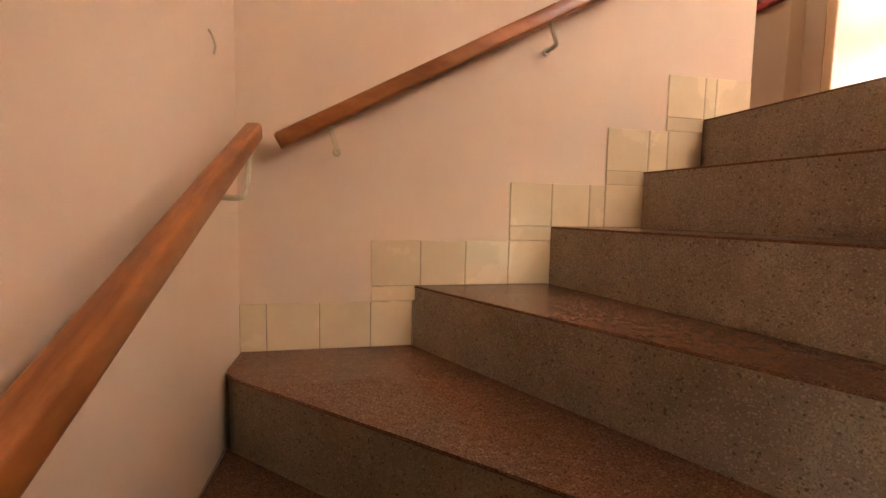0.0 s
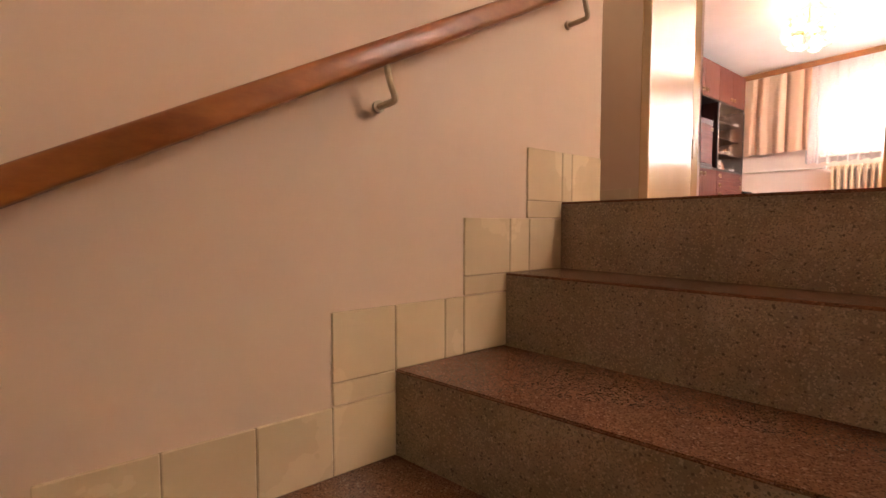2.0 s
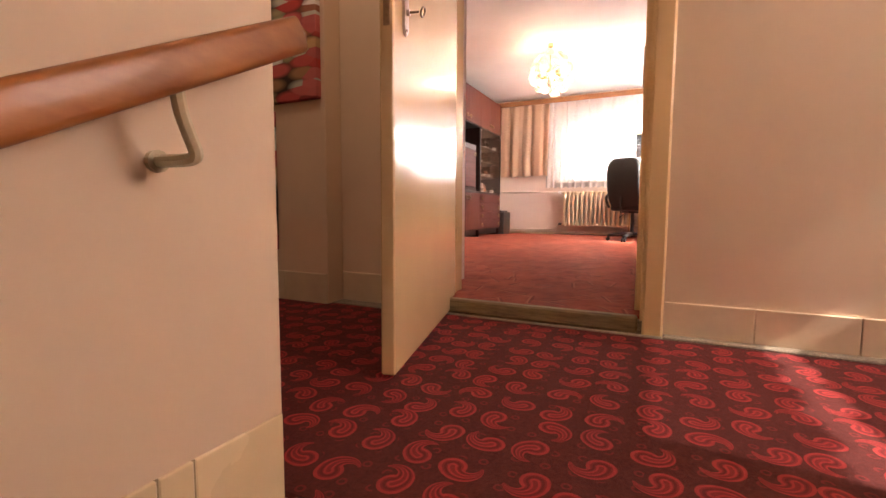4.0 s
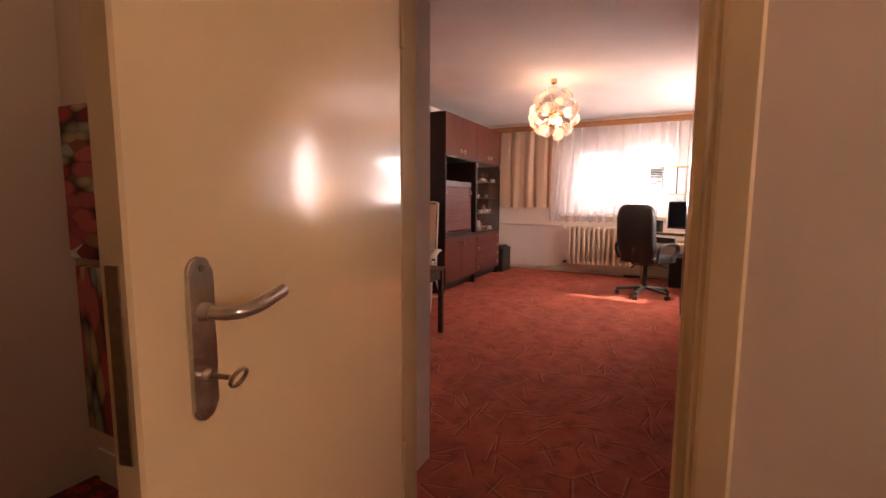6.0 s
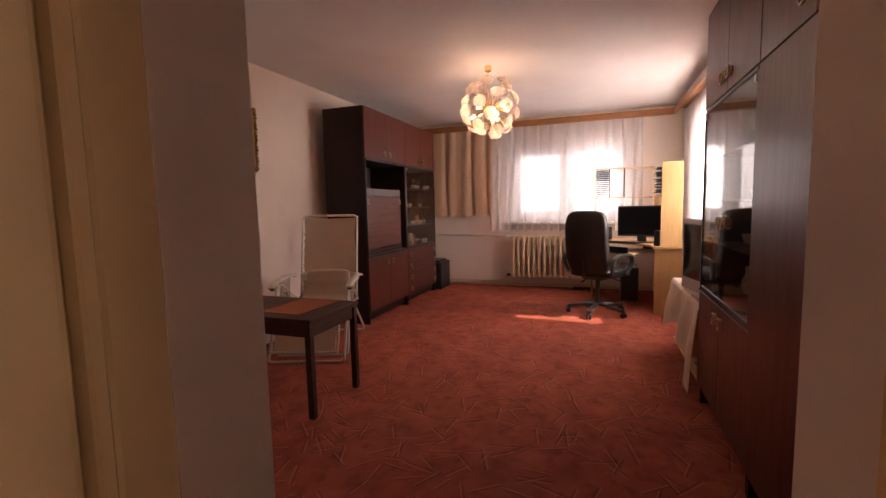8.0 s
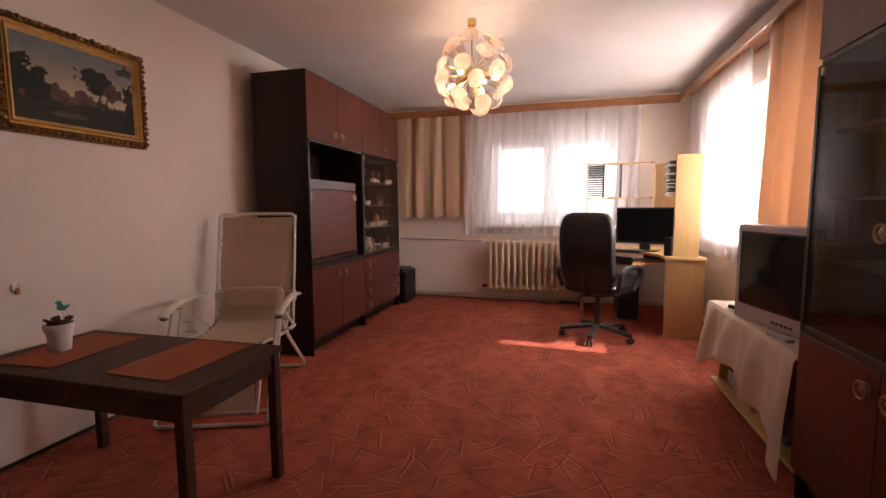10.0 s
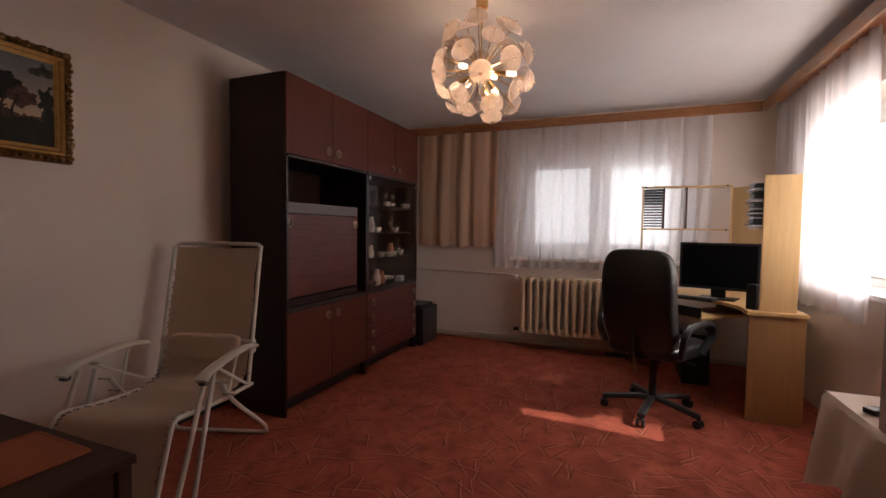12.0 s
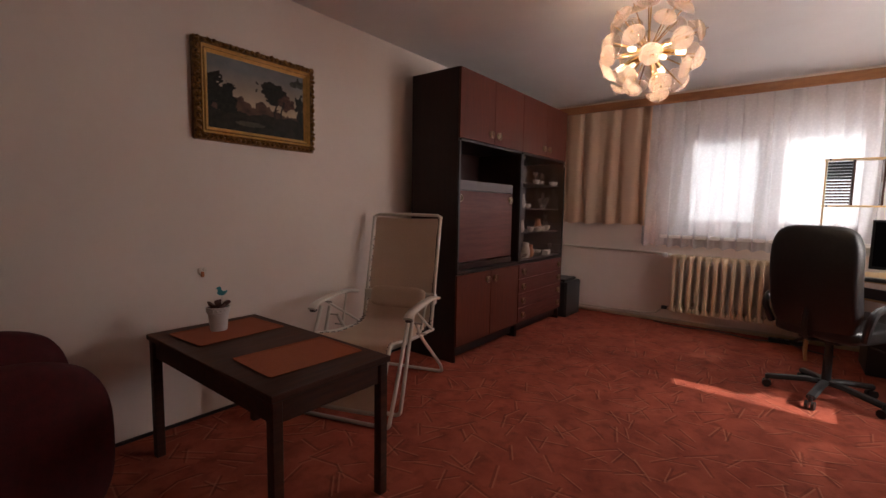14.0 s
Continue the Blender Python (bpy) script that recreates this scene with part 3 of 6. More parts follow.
structure("wall_stair_end", box(0.17, -2.52, -2.8, 1.34, -2.4, 2.5), HALL_WALL, "peach plaster wall closing the stairwell", "wall")

# ---- structure: hall ----
structure("floor_hall", prism([(1.34, -0.2), (3.43, -0.2), (3.43, 4.3), (0.31, 4.3), (0.31, 2.59), (2.13, 2.59), (2.13, 1.30), (1.34, 1.30)], -0.40, LAND), STONE, "terrazzo hall floor under a carpet", "floor")
structure("carpet_hall", prism([(2.135, 1.0), (3.375, 1.0), (3.375, 4.28), (2.2, 4.28), (2.12, 2.59), (2.115, 2.45)], LAND, LAND + 0.012, bevel=0.004), HALL_CARPET, "dark red paisley carpet on the hall floor", "carpet")
structure("wall_hall_pilaster", box(3.31, 3.38, -0.4, 3.430, 4.3, 2.5, 0.004), HALL_WALL, "peach plaster wall section with canvas prints", "wall")
structure("wall_hall_end", box(0.19, 4.3, -0.4, 3.43, 4.42, 2.5), HALL_WALL, "peach plaster end wall of the hall", "wall")
structure("wall_hall_west", box(0.17, 2.59, -0.4, 0.31, 4.3, 2.5), HALL_WALL, "peach plaster side wall of the hall", "wall")
hs = bmesh.new()
for x0, x1, z0, z1 in ((1.22, 2.45, -0.4, 2.5), (3.34, 3.43, -0.4, 2.5), (2.45, 3.34, -0.4, 0.95), (2.45, 3.34, 1.95, 2.5)):
    box(x0, -0.32, z0, x1, -0.2, z1, bm=hs)
structure("wall_hall_south", hs, HALL_WALL, "peach plaster hall wall with a curtained window", "wall")
structure("wall_hall_inner", box(1.22, -2.4, LAND, 1.34, -0.32, 2.5), HALL_WALL, "peach plaster wall beside the stairwell", "wall")
structure("ceiling_hall", prism([(0.17, -2.52), (1.34, -2.52), (1.34, -0.32), (3.45, -0.32), (3.45, 4.42), (0.17, 4.42)], 2.5, 2.62), CEILING, "white painted hall ceiling", "ceiling")

# ---- structure: doorway wall ----
origin = Vector((0, 0, 0))
HX, WX, OY0, OY1 = 3.378, 3.98, 1.895, 2.936
dw = bmesh.new()
box(HX, 0.75, -0.4, WX, OY0, 2.5, bm=dw)
box(HX, OY1, -0.4, WX, 5.2, 2.5, bm=dw)
box(HX, OY0, 2.0, WX, OY1, 2.5, bm=dw)
box(HX, -0.35, -0.4, 3.55, 0.75, 2.5, bm=dw)
structure("wall_door", dw, HALL_WALL, "peach plaster wall with the doorway to the room", "wall")
structure("floor_threshold", box(HX, OY0, -0.4, WX, OY1, -0.014), RISER, "base under the doorway", "floor")

# ---- structure: room ----
structure("floor_room", box(WX, 0.9, -0.4, 9.9, 5.1, -0.014), RISER, "concrete floor under the carpet", "floor")
structure("carpet_room", prism([(3.41, 1.874), (WX, 1.874), (WX, 1.102), (9.848, 1.102), (9.848, 5.048), (WX, 5.048), (WX, 2.933), (3.41, 2.933)], -0.012, 0.0), ROOM_CARPET, "rust red fitted carpet with a stroke pattern", "carpet")
structure("wall_north", box(3.98, 5.05, -0.4, 10.15, 5.2, 2.5), ROOM_WALL, "white plaster wall with a painting", "wall")
ew = bmesh.new()
box(9.85, 0.75, -0.4, 10.15, 1.78, 2.5, bm=ew)
box(9.85, 3.58, -0.4, 10.15, 5.05, 2.5, bm=ew)
box(9.85, 1.78, -0.4, 10.15, 3.58, 0.96, bm=ew)
box(9.85, 1.78, 2.16, 10.15, 3.58, 2.5, bm=ew)
structure("wall_east", ew, ROOM_WALL, "white plaster wall with a wide window above a radiator", "wall")
sw = bmesh.new()
box(3.98, 0.75, -0.4, 6.85, 1.10, 2.5, bm=sw)
box(9.1, 0.75, -0.4, 9.85, 1.10, 2.5, bm=sw)
box(6.85, 0.75, -0.4, 9.1, 1.10, 0.92, bm=sw)
box(6.85, 0.75, 2.14, 9.1, 1.10, 2.5, bm=sw)
structure("wall_south", sw, ROOM_WALL, "white plaster wall with a bright window", "wall")
structure("wall_west", box(WX, 1.1, 0, WX + 0.006, OY0, 2.5), ROOM_WALL, "white plaster beside the doorway", "wall")
structure("wall_west", box(WX, OY1, 0, WX + 0.006, 5.05, 2.5), ROOM_WALL, "white plaster beside the doorway", "wall")
rv = bmesh.new()
box(3.648, OY1 - 0.004, 0, WX + 0.006, OY1 + 0.002, 2.0, bm=rv)
box(3.644, OY0 - 0.002, 0, WX + 0.006, OY0 + 0.004, 2.0, bm=rv)
box(3.648, OY0 + 0.004, 1.996, WX + 0.006, OY1 - 0.004, 2.002, bm=rv)
structure("wall_reveal", rv, ROOM_WALL, "white plaster reveal of the doorway", "wall")
structure("ceiling_room", box(3.45, 0.75, 2.5, 10.15, 5.2, 2.62), CEILING, "white painted ceiling with soft lamp shadows", "ceiling")


def window_unit(name, label, width, height, m, split=None, side=0.07, post=0.06):
    """A two-sash window, its width along x, glass in the xz plane, sill towards -y."""
    w = thing(name, label, "window", kind="structure")
    w.matrix_basis = m
    mid = split or width / 2
    fr = bmesh.new()
    for x0, x1, z0, z1 in ((0, side, 0, height), (width - side, width, 0, height), (side, width - side, 0, 0.07), (side, width - side, height - 0.08, height),
                           (mid - post, mid + post, 0.07, height - 0.08)):
        box(x0, 0, z0, x1, 0.09, z1, 0.006, fr)
    part("window_frame", fr, WINDOW_PAINT, w)
    for a, b in ((side + 0.005, mid - post - 0.005), (mid + post + 0.005, width - side - 0.005)):
        s = bmesh.new()
        for x0, x1, z0, z1 in ((a, a + 0.085, 0.075, height - 0.085), (b - 0.085, b, 0.075, height - 0.085), (a + 0.085, b - 0.085, 0.075, 0.17), (a + 0.085, b - 0.085, height - 0.175, height - 0.085)):
            box(x0, -0.015, z0, x1, 0.05, z1, 0.006, s)
        sash = part("sash", s, WINDOW_PAINT, w)
        pane = part("pane", box(a + 0.08, 0.012, 0.165, b - 0.08, 0.018, height - 0.17), PANE, sash)
        pane.visible_shadow = False
        part("handle", box((a if a > mid else b - 0.05) + 0.02, -0.05, height / 2 - 0.06, (a if a > mid else b - 0.05) + 0.04, -0.015, height / 2 + 0.06, 0.004), CHROME, sash)
    part("window_sill", box(-0.02, -0.22, -0.024, width + 0.02, -0.001, 0.012, 0.005), WINDOW_PAINT, w)
    return w


window_unit("window_1", "white wooden two-sash window behind a net curtain", 1.8, 1.2, pose(9.99, 3.58, 0.96, 0, 0, -90), 0.906, 0.13, 0.012)
window_unit("window_2", "white wooden two-sash window in bright sun", 2.25, 1.22, pose(9.1, 0.93, 0.92, 0, 0, 180), 1.47)


def blind(name, label, at, turn, width, drop, slats):
    b = thing(name, label, "blind", at, turn)
    part("headrail", box(0, 0, 0, width, 0.03, 0.035, 0.004), GREY_PLASTIC, b)
    for k in range(slats):
        z = -0.02 - k * drop / slats
        part("slat", move(box(0.005, -0.011, -0.0006, width - 0.005, 0.011, 0.0006), pose(0, 0.015, z, 28 if drop > 0.2 else 5, 0, 0)), GREY_PLASTIC, b)
    return b


blind("venetian_blind", "white venetian blind lowered outside the window pane", (10.06, 3.37, 1.955), -90, 0.63, 0.84, 38)
blind("venetian_blind", "white venetian blind drawn up at the window top", (10.06, 2.60, 1.955), -90, 0.63, 0.05, 8)

# hall window: two unseen net tiers, thinner voile behind, added to shape the sun
for z0, z1, y, m in ((0.955, 1.52, -0.29, SHEER_THICK), (1.60, 1.945, -0.29, SHEER_THICK), (0.955, 1.945, -0.265, SHEER)):
    c = thing("net_curtain", "unseen white net added in the hall window to shape the sun streak", "curtain")
    part("cloth", sheet(lambda u, v, z0=z0, z1=z1, y=y: (2.40 + u * 0.88, y + 0.009 * math.sin(u * 54 + z0), z0 + (z1 - z0) * v + 0.012 * math.sin(u * 23)), 80, 4), m, c, smooth=True)

# door frame, threshold
df = thing("door_frame", "cream gloss-painted door frame with a rebate", "door frame", kind="structure")
part("jamb", box(3.354, 1.860, LAND, 3.389, 1.932, 2.07, 0.008), CREAM_PAINT, df)
part("jamb", box(3.391, 1.868, LAND, 3.518, 1.942, 2.0, 0.005), CREAM_PAINT, df)
part("jamb", box(3.520, 1.868, -0.01, 3.642, 1.966, 2.0, 0.008), CREAM_PAINT, df)
part("jamb", box(3.354, 2.772, LAND, 3.389, 2.87, 2.07, 0.008), CREAM_PAINT, df)
part("jamb", box(3.391, 2.806, LAND, 3.520, 2.94, 2.0, 0.005), CREAM_PAINT, df)
part("jamb", box(3.522, 2.783, -0.01, 3.546, 2.94, 2.0, 0.005), CREAM_PAINT, df)
part("jamb", box(3.552, 2.797, -0.01, 3.646, 2.94, 2.0, 0.008), CREAM_PAINT, df)
part("head", box(3.354, 1.933, 1.97, 3.389, 2.771, 2.07, 0.008), CREAM_PAINT, df)
part("head", box(3.391, 1.947, 1.98, 3.646, 2.80, 2.06, 0.006), CREAM_PAINT, df)
part("lock_plate", box(3.53, 1.967, 0.90, 3.556, 1.970, 1.06, 0.001), BRONZE, df, "dull metal strike plate")
for z in (0.25, 1.65):
    part("hinge", rod((3.505, 2.772, z), (3.505, 2.772, z + 0.11), 0.010, seg=14), CREAM_PAINT, df)
th = thing("threshold", "worn brown wooden threshold step with a stone strip", "threshold", kind="structure")
part("board", box(3.362, 1.948, LAND + 0.012, 3.41, 2.77, 0.005, 0.008), WOOD_FLOOR, th)
part("strip", box(3.322, 1.05, LAND, 3.377, 1.859, LAND + 0.02, 0.004), STONE, th, "speckled stone strip")
part("strip", box(3.322, 1.861, LAND, 3.352, 2.87, LAND + 0.014, 0.003), STONE, th, "speckled stone strip")
part("strip", box(3.28, 2.872, LAND, 3.377, 3.35, LAND + 0.016, 0.003), STONE, th, "speckled stone strip")

# ---- doors ----
hinge = Vector((3.492, 2.768, 0))
swing = math.degrees(math.atan2(2.518 - 2.768, 2.533 - 3.492))
door = tagged(thing("door_1", "open cream gloss-painted door with a nickel handle and key", "door", hinge, swing), kind="structure")
LEAF_W = 0.965
part("leaf", box(0.0, -0.04, LAND + 0.02, LEAF_W, 0.0, 1.975, 0.004), CREAM_PAINT, door)

part("lock_face", box(LEAF_W + 0.0005, -0.028, 0.88, LEAF_W + 0.003, -0.010, 1.11, 0.0006), BRONZE, door, "dull metal lock edge")
HXD, HZ = 0.868, 1.036
for side, y in ((1, 0.0), (-1, -0.04)):
    pill = [(0.021 * math.cos(a), s0 * 0.089 + 0.021 * math.sin(a)) for s0, a in [(1, radians(k * 18)) for k in range(11)] + [(-1, radians(180 + k * 18)) for k in range(11)]]
    plate = part("lock_plate", move(prism(pill, 0, 0.007, bevel=0.003), pose(HXD, y, HZ - 0.038, -90 * side, 0, 0)), CHROME, door, "brushed nickel back plate", smooth=True)
    part("rose", rod((HXD, y + side * 0.006, HZ), (HXD, y + side * 0.02, HZ), 0.013, 0.011, seg=18), CHROME, door, smooth=True)
    lever = tube(smooth_path([(HXD, y + side * 0.01, HZ), (HXD, y + side * 0.044, HZ), (HXD - 0.022, y + side * 0.056, HZ), (HXD - 0.062, y + side * 0.057, HZ + 0.003), (HXD - 0.108, y + side * 0.055, HZ + 0.009)], 6), 0.0085, flat=1.15, seg=12)
    part("handle", lever, CHROME, door, "worn nickel lever handle", smooth=True)
    for z in (HZ + 0.057, HZ - 0.134):
        part("screw", rod((HXD, y + side * 0.006, z), (HXD, y + side * 0.009, z), 0.0045, seg=10), BRONZE, door)
    part("lock_cylinder", lathe([(0, 0.016), (0.008, 0.016), (0.009, 0.014), (0.009, 0)], m=pose(HXD, y, HZ - 0.086, -90 * side, 0, 0), seg=16), CHROME, door, smooth=True)
    if side == 1:
        key = part("key", rod((HXD, y + 0.014, HZ - 0.086), (HXD, y + 0.042, HZ - 0.086), 0.0035), BRONZE, door, "dark bronze key in the lock")
        ring = tube([(HXD + 0.015 * math.cos(a) - 0.004, y + 0.052 + 0.004 * math.sin(a), HZ - 0.086 + 0.011 * math.sin(a)) for a in (2 * math.pi * q / 16 for q in range(17))], 0.003, seg=6)
        part("key_bow", ring, BRONZE, key, smooth=True)

# ---- handrails ----
origin = Vector((-0.053, -0.026, 0))


def handrail(name, label, p, q, brackets, wall_dir, material, drop=0.088):
    r = thing(name, label, "handrail")
    p, q = Vector(p), Vector(q)
    d = (q - p).normalized()
    side = Vector(wall_dir)
    up = d.cross(side).normalized()
    up = up if up.z > 0 else -up
    bm = bmesh.new()
    rings = []
    for c in (p, q):
        ring = []
        for k in range(20):
            a = 2 * math.pi * k / 20
            ca, sa = math.cos(a), math.sin(a)
            ring.append(bm.verts.new(c + side * (0.021 * abs(ca) ** 0.38 * (1 if ca > 0 else -1)) + up * (0.0235 * abs(sa) ** 0.38 * (1 if sa > 0 else -1))))
        rings.append(ring)
    for k in range(20):
        bm.faces.new((rings[0][k], rings[0][(k + 1) % 20], rings[1][(k + 1) % 20], rings[1][k]))
    caps = [bm.faces.new(rings[0]), bm.faces.new(rings[1])]
    bmesh.ops.bevel(bm, geom=[e for f in caps for e in f.edges], offset=0.006, segments=2, affect="EDGES")
    part("rail", bm, material, r, "orange-brown varnished wooden rail", smooth=True)
    for t in brackets:
        c = p + d * t
        wall = c + side * 0.07
        pts = [c - up * 0.022, c - up * 0.03 + Vector((0, 0, -0.015)), c + Vector((d.x * 0.035, d.y * 0.035, -drop)), wall + Vector((d.x * 0.03, d.y * 0.03, -drop))]
        full = [pts[0], pts[1], pts[1].lerp(pts[2], 0.5), pts[2].lerp(pts[1], 0.12), pts[2].lerp(pts[3], 0.2), pts[3]]
        part("bracket", tube(smooth_path(full, 4), 0.0075), BRACKET, r, "cream painted iron bracket", smooth=True)
        part("rosette", rod(pts[3] - side * 0.008, pts[3], 0.013, seg=14), BRACKET, r)
    return r


handrail("handrail", "orange-brown varnished wooden handrail on iron brackets, upper flight", (0.437, 2.38, -0.234), (2.085, 2.38, 0.643), (0.155, 0.93, 1.66), (0, 1, 0), RAIL_WOOD)
handrail("handrail", "orange-brown varnished wooden handrail on iron brackets, lower flight", (0.385, 2.33, -0.215), (0.385, -0.9, -1.62), (0.09, 1.2, 2.4), (-1, 0, 0), RAIL_WOOD_Y, 0.15)
hk = thing("wall_hook", "small bent wire hook on the stair wall", "hook")
part("wire", tube(smooth_path([(0.311, 2.20, -0.004), (0.318, 2.203, -0.016), (0.322, 2.214, -0.036), (0.315, 2.226, -0.052)], 4), 0.0028), BRACKET, hk, smooth=True)


# ---- skirting tiles along the stairs: each a piece of its own ----
def tile_piece(name, x0, x1, z0, z1, parent, material):
    part(name, box(x0 + 0.0012, WALL_Y - 0.007, z0 + 0.0012, x1 - 0.0012, WALL_Y, z1 - 0.0012, 0.0018), material, parent)


tiles = thing("tile_skirting", "cream glazed tile skirting stepping up the stair wall", "skirting", kind="structure")
T = 0.15
for nose, edges, zt in (((0.31), (0.31, 0.388, 0.547, 0.707, 0.843), LAND - 4 * RISE), (0.845, (0.868, 1.02, 1.172, 1.324), LAND - 3 * RISE),
                        (1.325, (1.324, 1.466, 1.526, 1.688), LAND - 2 * RISE), (1.69, (1.69, 1.767, 1.91), LAND - RISE), (1.912, (1.91, 1.957, 2.108), LAND)):
    for a, b in zip(edges, edges[1:]):
        tile_piece("tile", a, b, zt, zt + T, tiles, TILE)
# columns that climb to the next tread: strip above the tread's row, then a full tile
for a, b, zt in ((0.707, 0.868, LAND - 4 * RISE), (1.172, 1.324, LAND - 3 * RISE), (1.526, 1.69, LAND - 2 * RISE), (1.757, 1.91, LAND - RISE)):
    tile_piece("tile", a, b, zt + T, zt + RISE, tiles, TILE)
    tile_piece("tile", a, b, zt + RISE, zt + RISE + T, tiles, TILE)
grout = bmesh.new()
for a, b, z0, z1 in ((0.31, 0.845, LAND - 4 * RISE, LAND - 4 * RISE + T), (0.71, 1.32, LAND - 3 * RISE, LAND - 3 * RISE + T), (1.174, 1.69, LAND - 2 * RISE, LAND - 2 * RISE + T),
                     (1.528, 1.91, LAND - RISE, LAND - RISE + T), (1.76, 2.106, LAND, LAND + T)):
    box(a, WALL_Y - 0.005, z0, b, WALL_Y - 0.0005, z1 - 0.002, bm=grout)
part("grout", grout, GROUT, tiles)
base = thing("baseboard", "beige tile baseboard along the hall walls", "baseboard", kind="structure")
for k in range(7):
    y1 = 1.884 - 0.281 * k
    part("tile", box(3.418, y1 - 0.279, LAND + 0.02, 3.43, y1, LAND + 0.142, 0.002), BASE_TILE, base)
for y0, y1 in ((3.38, 3.66), (3.66, 3.94), (3.94, 4.22)):
    part("tile", box(3.299, y0 + 0.001, LAND, 3.31, y1 - 0.001, LAND + 0.16, 0.002), BASE_TILE, base)
for y0, y1 in ((2.832, 3.10), (3.10, 3.375)):
    part("tile", box(3.418, y0 + 0.001, LAND, 3.43, y1 - 0.001, LAND + 0.16, 0.002), BASE_TILE, base)

# ---- canvas prints ----
for mname, y0, y1, z0, z1 in ((CANVAS_A, 3.40, 4.25, 0.94, 1.55), (CANVAS_B, 3.70, 4.22, 0.20, 0.905)):
    c = thing("canvas_print", "unframed canvas print of red and brown pebble shapes", "picture")
    part("canvas", box(3.275, y0, z0, 3.309, y1, z1, 0.003), mname, c)
    part("stretcher", box(3.280, y0 + 0.01, z0 + 0.01, 3.3095, y1 - 0.01, z1 - 0.01), WOOD_FLOOR, c)

origin = Vector((0, 0, 0))

# ---- added hall fill lamp, out of view, to brighten the recess ----
hl = thing("hall_fill_lamp", "unseen round lamp added on the hall ceiling as fill light", "ceiling lamp", (2.4, 2.98, 2.5))
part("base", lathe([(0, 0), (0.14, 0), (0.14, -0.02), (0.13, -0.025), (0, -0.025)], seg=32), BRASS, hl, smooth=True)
part("shade", lathe([(0.125, -0.026), (0.135, -0.05), (0.11, -0.10), (0.06, -0.125), (0, -0.13)], seg=32), glow("fill_lamp_glow", (1.0, 0.80, 0.58), 1.0), hl, "glowing shade of the added fill lamp", smooth=True)
hall_fill = bpy.data.lights.new("hall_fill_light", "POINT")
hall_fill.energy, hall_fill.color, hall_fill.shadow_soft_size = 1.7, (1.0, 0.80, 0.61), 0.13
new("hall_fill_light", hall_fill).location = (2.4, 2.98, 2.22)
# ---- backdrop outside the window ----
tagged(part("backdrop", box(14.0, -5, -3, 14.05, 10, 6), glow("bright_overcast_distance", (1.0, 0.98, 0.97), 1.5)), "bright hazy distance outside the window", "backdrop", kind="structure")


# ---- curtains and pelmets ----
def drape(u, folds, depth, seed):
    return depth * (math.sin(u * folds * 2 * math.pi + seed) + 0.45 * math.sin(u * folds * 3.3 * math.pi + seed * 2.1) + 0.3 * noise.noise((u * 9, seed, 0.3)))


def curtain(name, label, m, width, z0, z1, folds, depth, material, nu, thick, seed, wander=0.0):
    """A gathered cloth hanging in the local xz plane."""
    c = thing(name, label, "curtain")
    c.matrix_basis = m

    def at(u, v):
        spread = 1 - v
        x = u * width + wander * spread * spread * (1 if u > 0.5 else 0.3) + 0.012 * math.sin(u * folds * 6.28 + 1.3 + 2 * v)
        return (x, drape(u + 0.012 * math.sin(3 * v + seed), folds, depth * (0.75 + 0.5 * spread), seed), z0 + (z1 - z0) * v + (0.012 * math.sin(u * folds * 6.28 + seed) if v == 0 else 0))

    part("cloth", sheet(at, nu, 14, thick), material, c, smooth=True)
    if thick:
        part("hem", sheet(lambda u, v: (at(u, 0)[0], at(u, 0.0)[1] - 0.004 - 0.001 * v, z0 + 0.006 + 0.028 * v), nu, 1, 0.002), material, c, smooth=True)
    else:
        part("header_tape", sheet(lambda u, v: (u * width, at(u, 1.0)[1] * 0.8 - 0.003, z1 - 0.035 + 0.03 * v), nu, 1), material, c, smooth=True)
    return c


curtain("curtain", "beige woven curtain drawn to the side of the window", pose(9.74, 4.72, 0, 0, 0, -90), 0.98, 1.075, 2.40, 4.6, 0.017, CURTAIN, 130, 0.003, 0.7)
curtain("net_curtain", "white patterned net curtain across the wide window", pose(9.78, 3.80, 0, 0, 0, -90), 2.12, 0.85, 2.40, 17, 0.016, SHEER, 260, 0, 1.9)
curtain("curtain", "beige woven curtain gathered beside the bright window", pose(7.60, 1.25, 0, 0, 0, 180), 1.02, 1.02, 2.40, 4.6, 0.036, CURTAIN, 110, 0.003, 2.4)
curtain("net_curtain", "white net curtain glowing before the bright window", pose(7.82, 1.175, 0, 0, 0, 180), 1.18, 0.76, 2.40, 14, 0.016, SHEER_THICK, 200, 0, 0.4)
curtain("net_curtain", "white net curtain hanging in the room corner", pose(9.72, 1.19, 0, 0, 0, 180), 1.66, 0.76, 2.40, 15, 0.016, SHEER_THICK, 150, 0, 3.1)
for label, a, b, c in (("orange pine pelmet board above the wide window", (9.60, 1.33, 2.335, 9.622, 5.048, 2.42), (9.622, 1.33, 2.40, 9.848, 5.048, 2.419), None),
                       ("orange pine pelmet board above the bright window", (6.18, 1.308, 2.335, 9.598, 1.33, 2.42), (6.18, 1.102, 2.40, 9.598, 1.308, 2.419), None)):
    p = thing("pelmet", label, "pelmet")
    part("front_board", box(*a, 0.003), PELMET, p)
    if b[0] < 9:
        part("top_board", box(*b, 0.002), PELMET, p)
    else:
        for y in (1.40, 3.2, 4.98):
            part("bracket", box(b[0], y, b[2], b[3], y + 0.02, b[5], 0.002), PELMET, p)


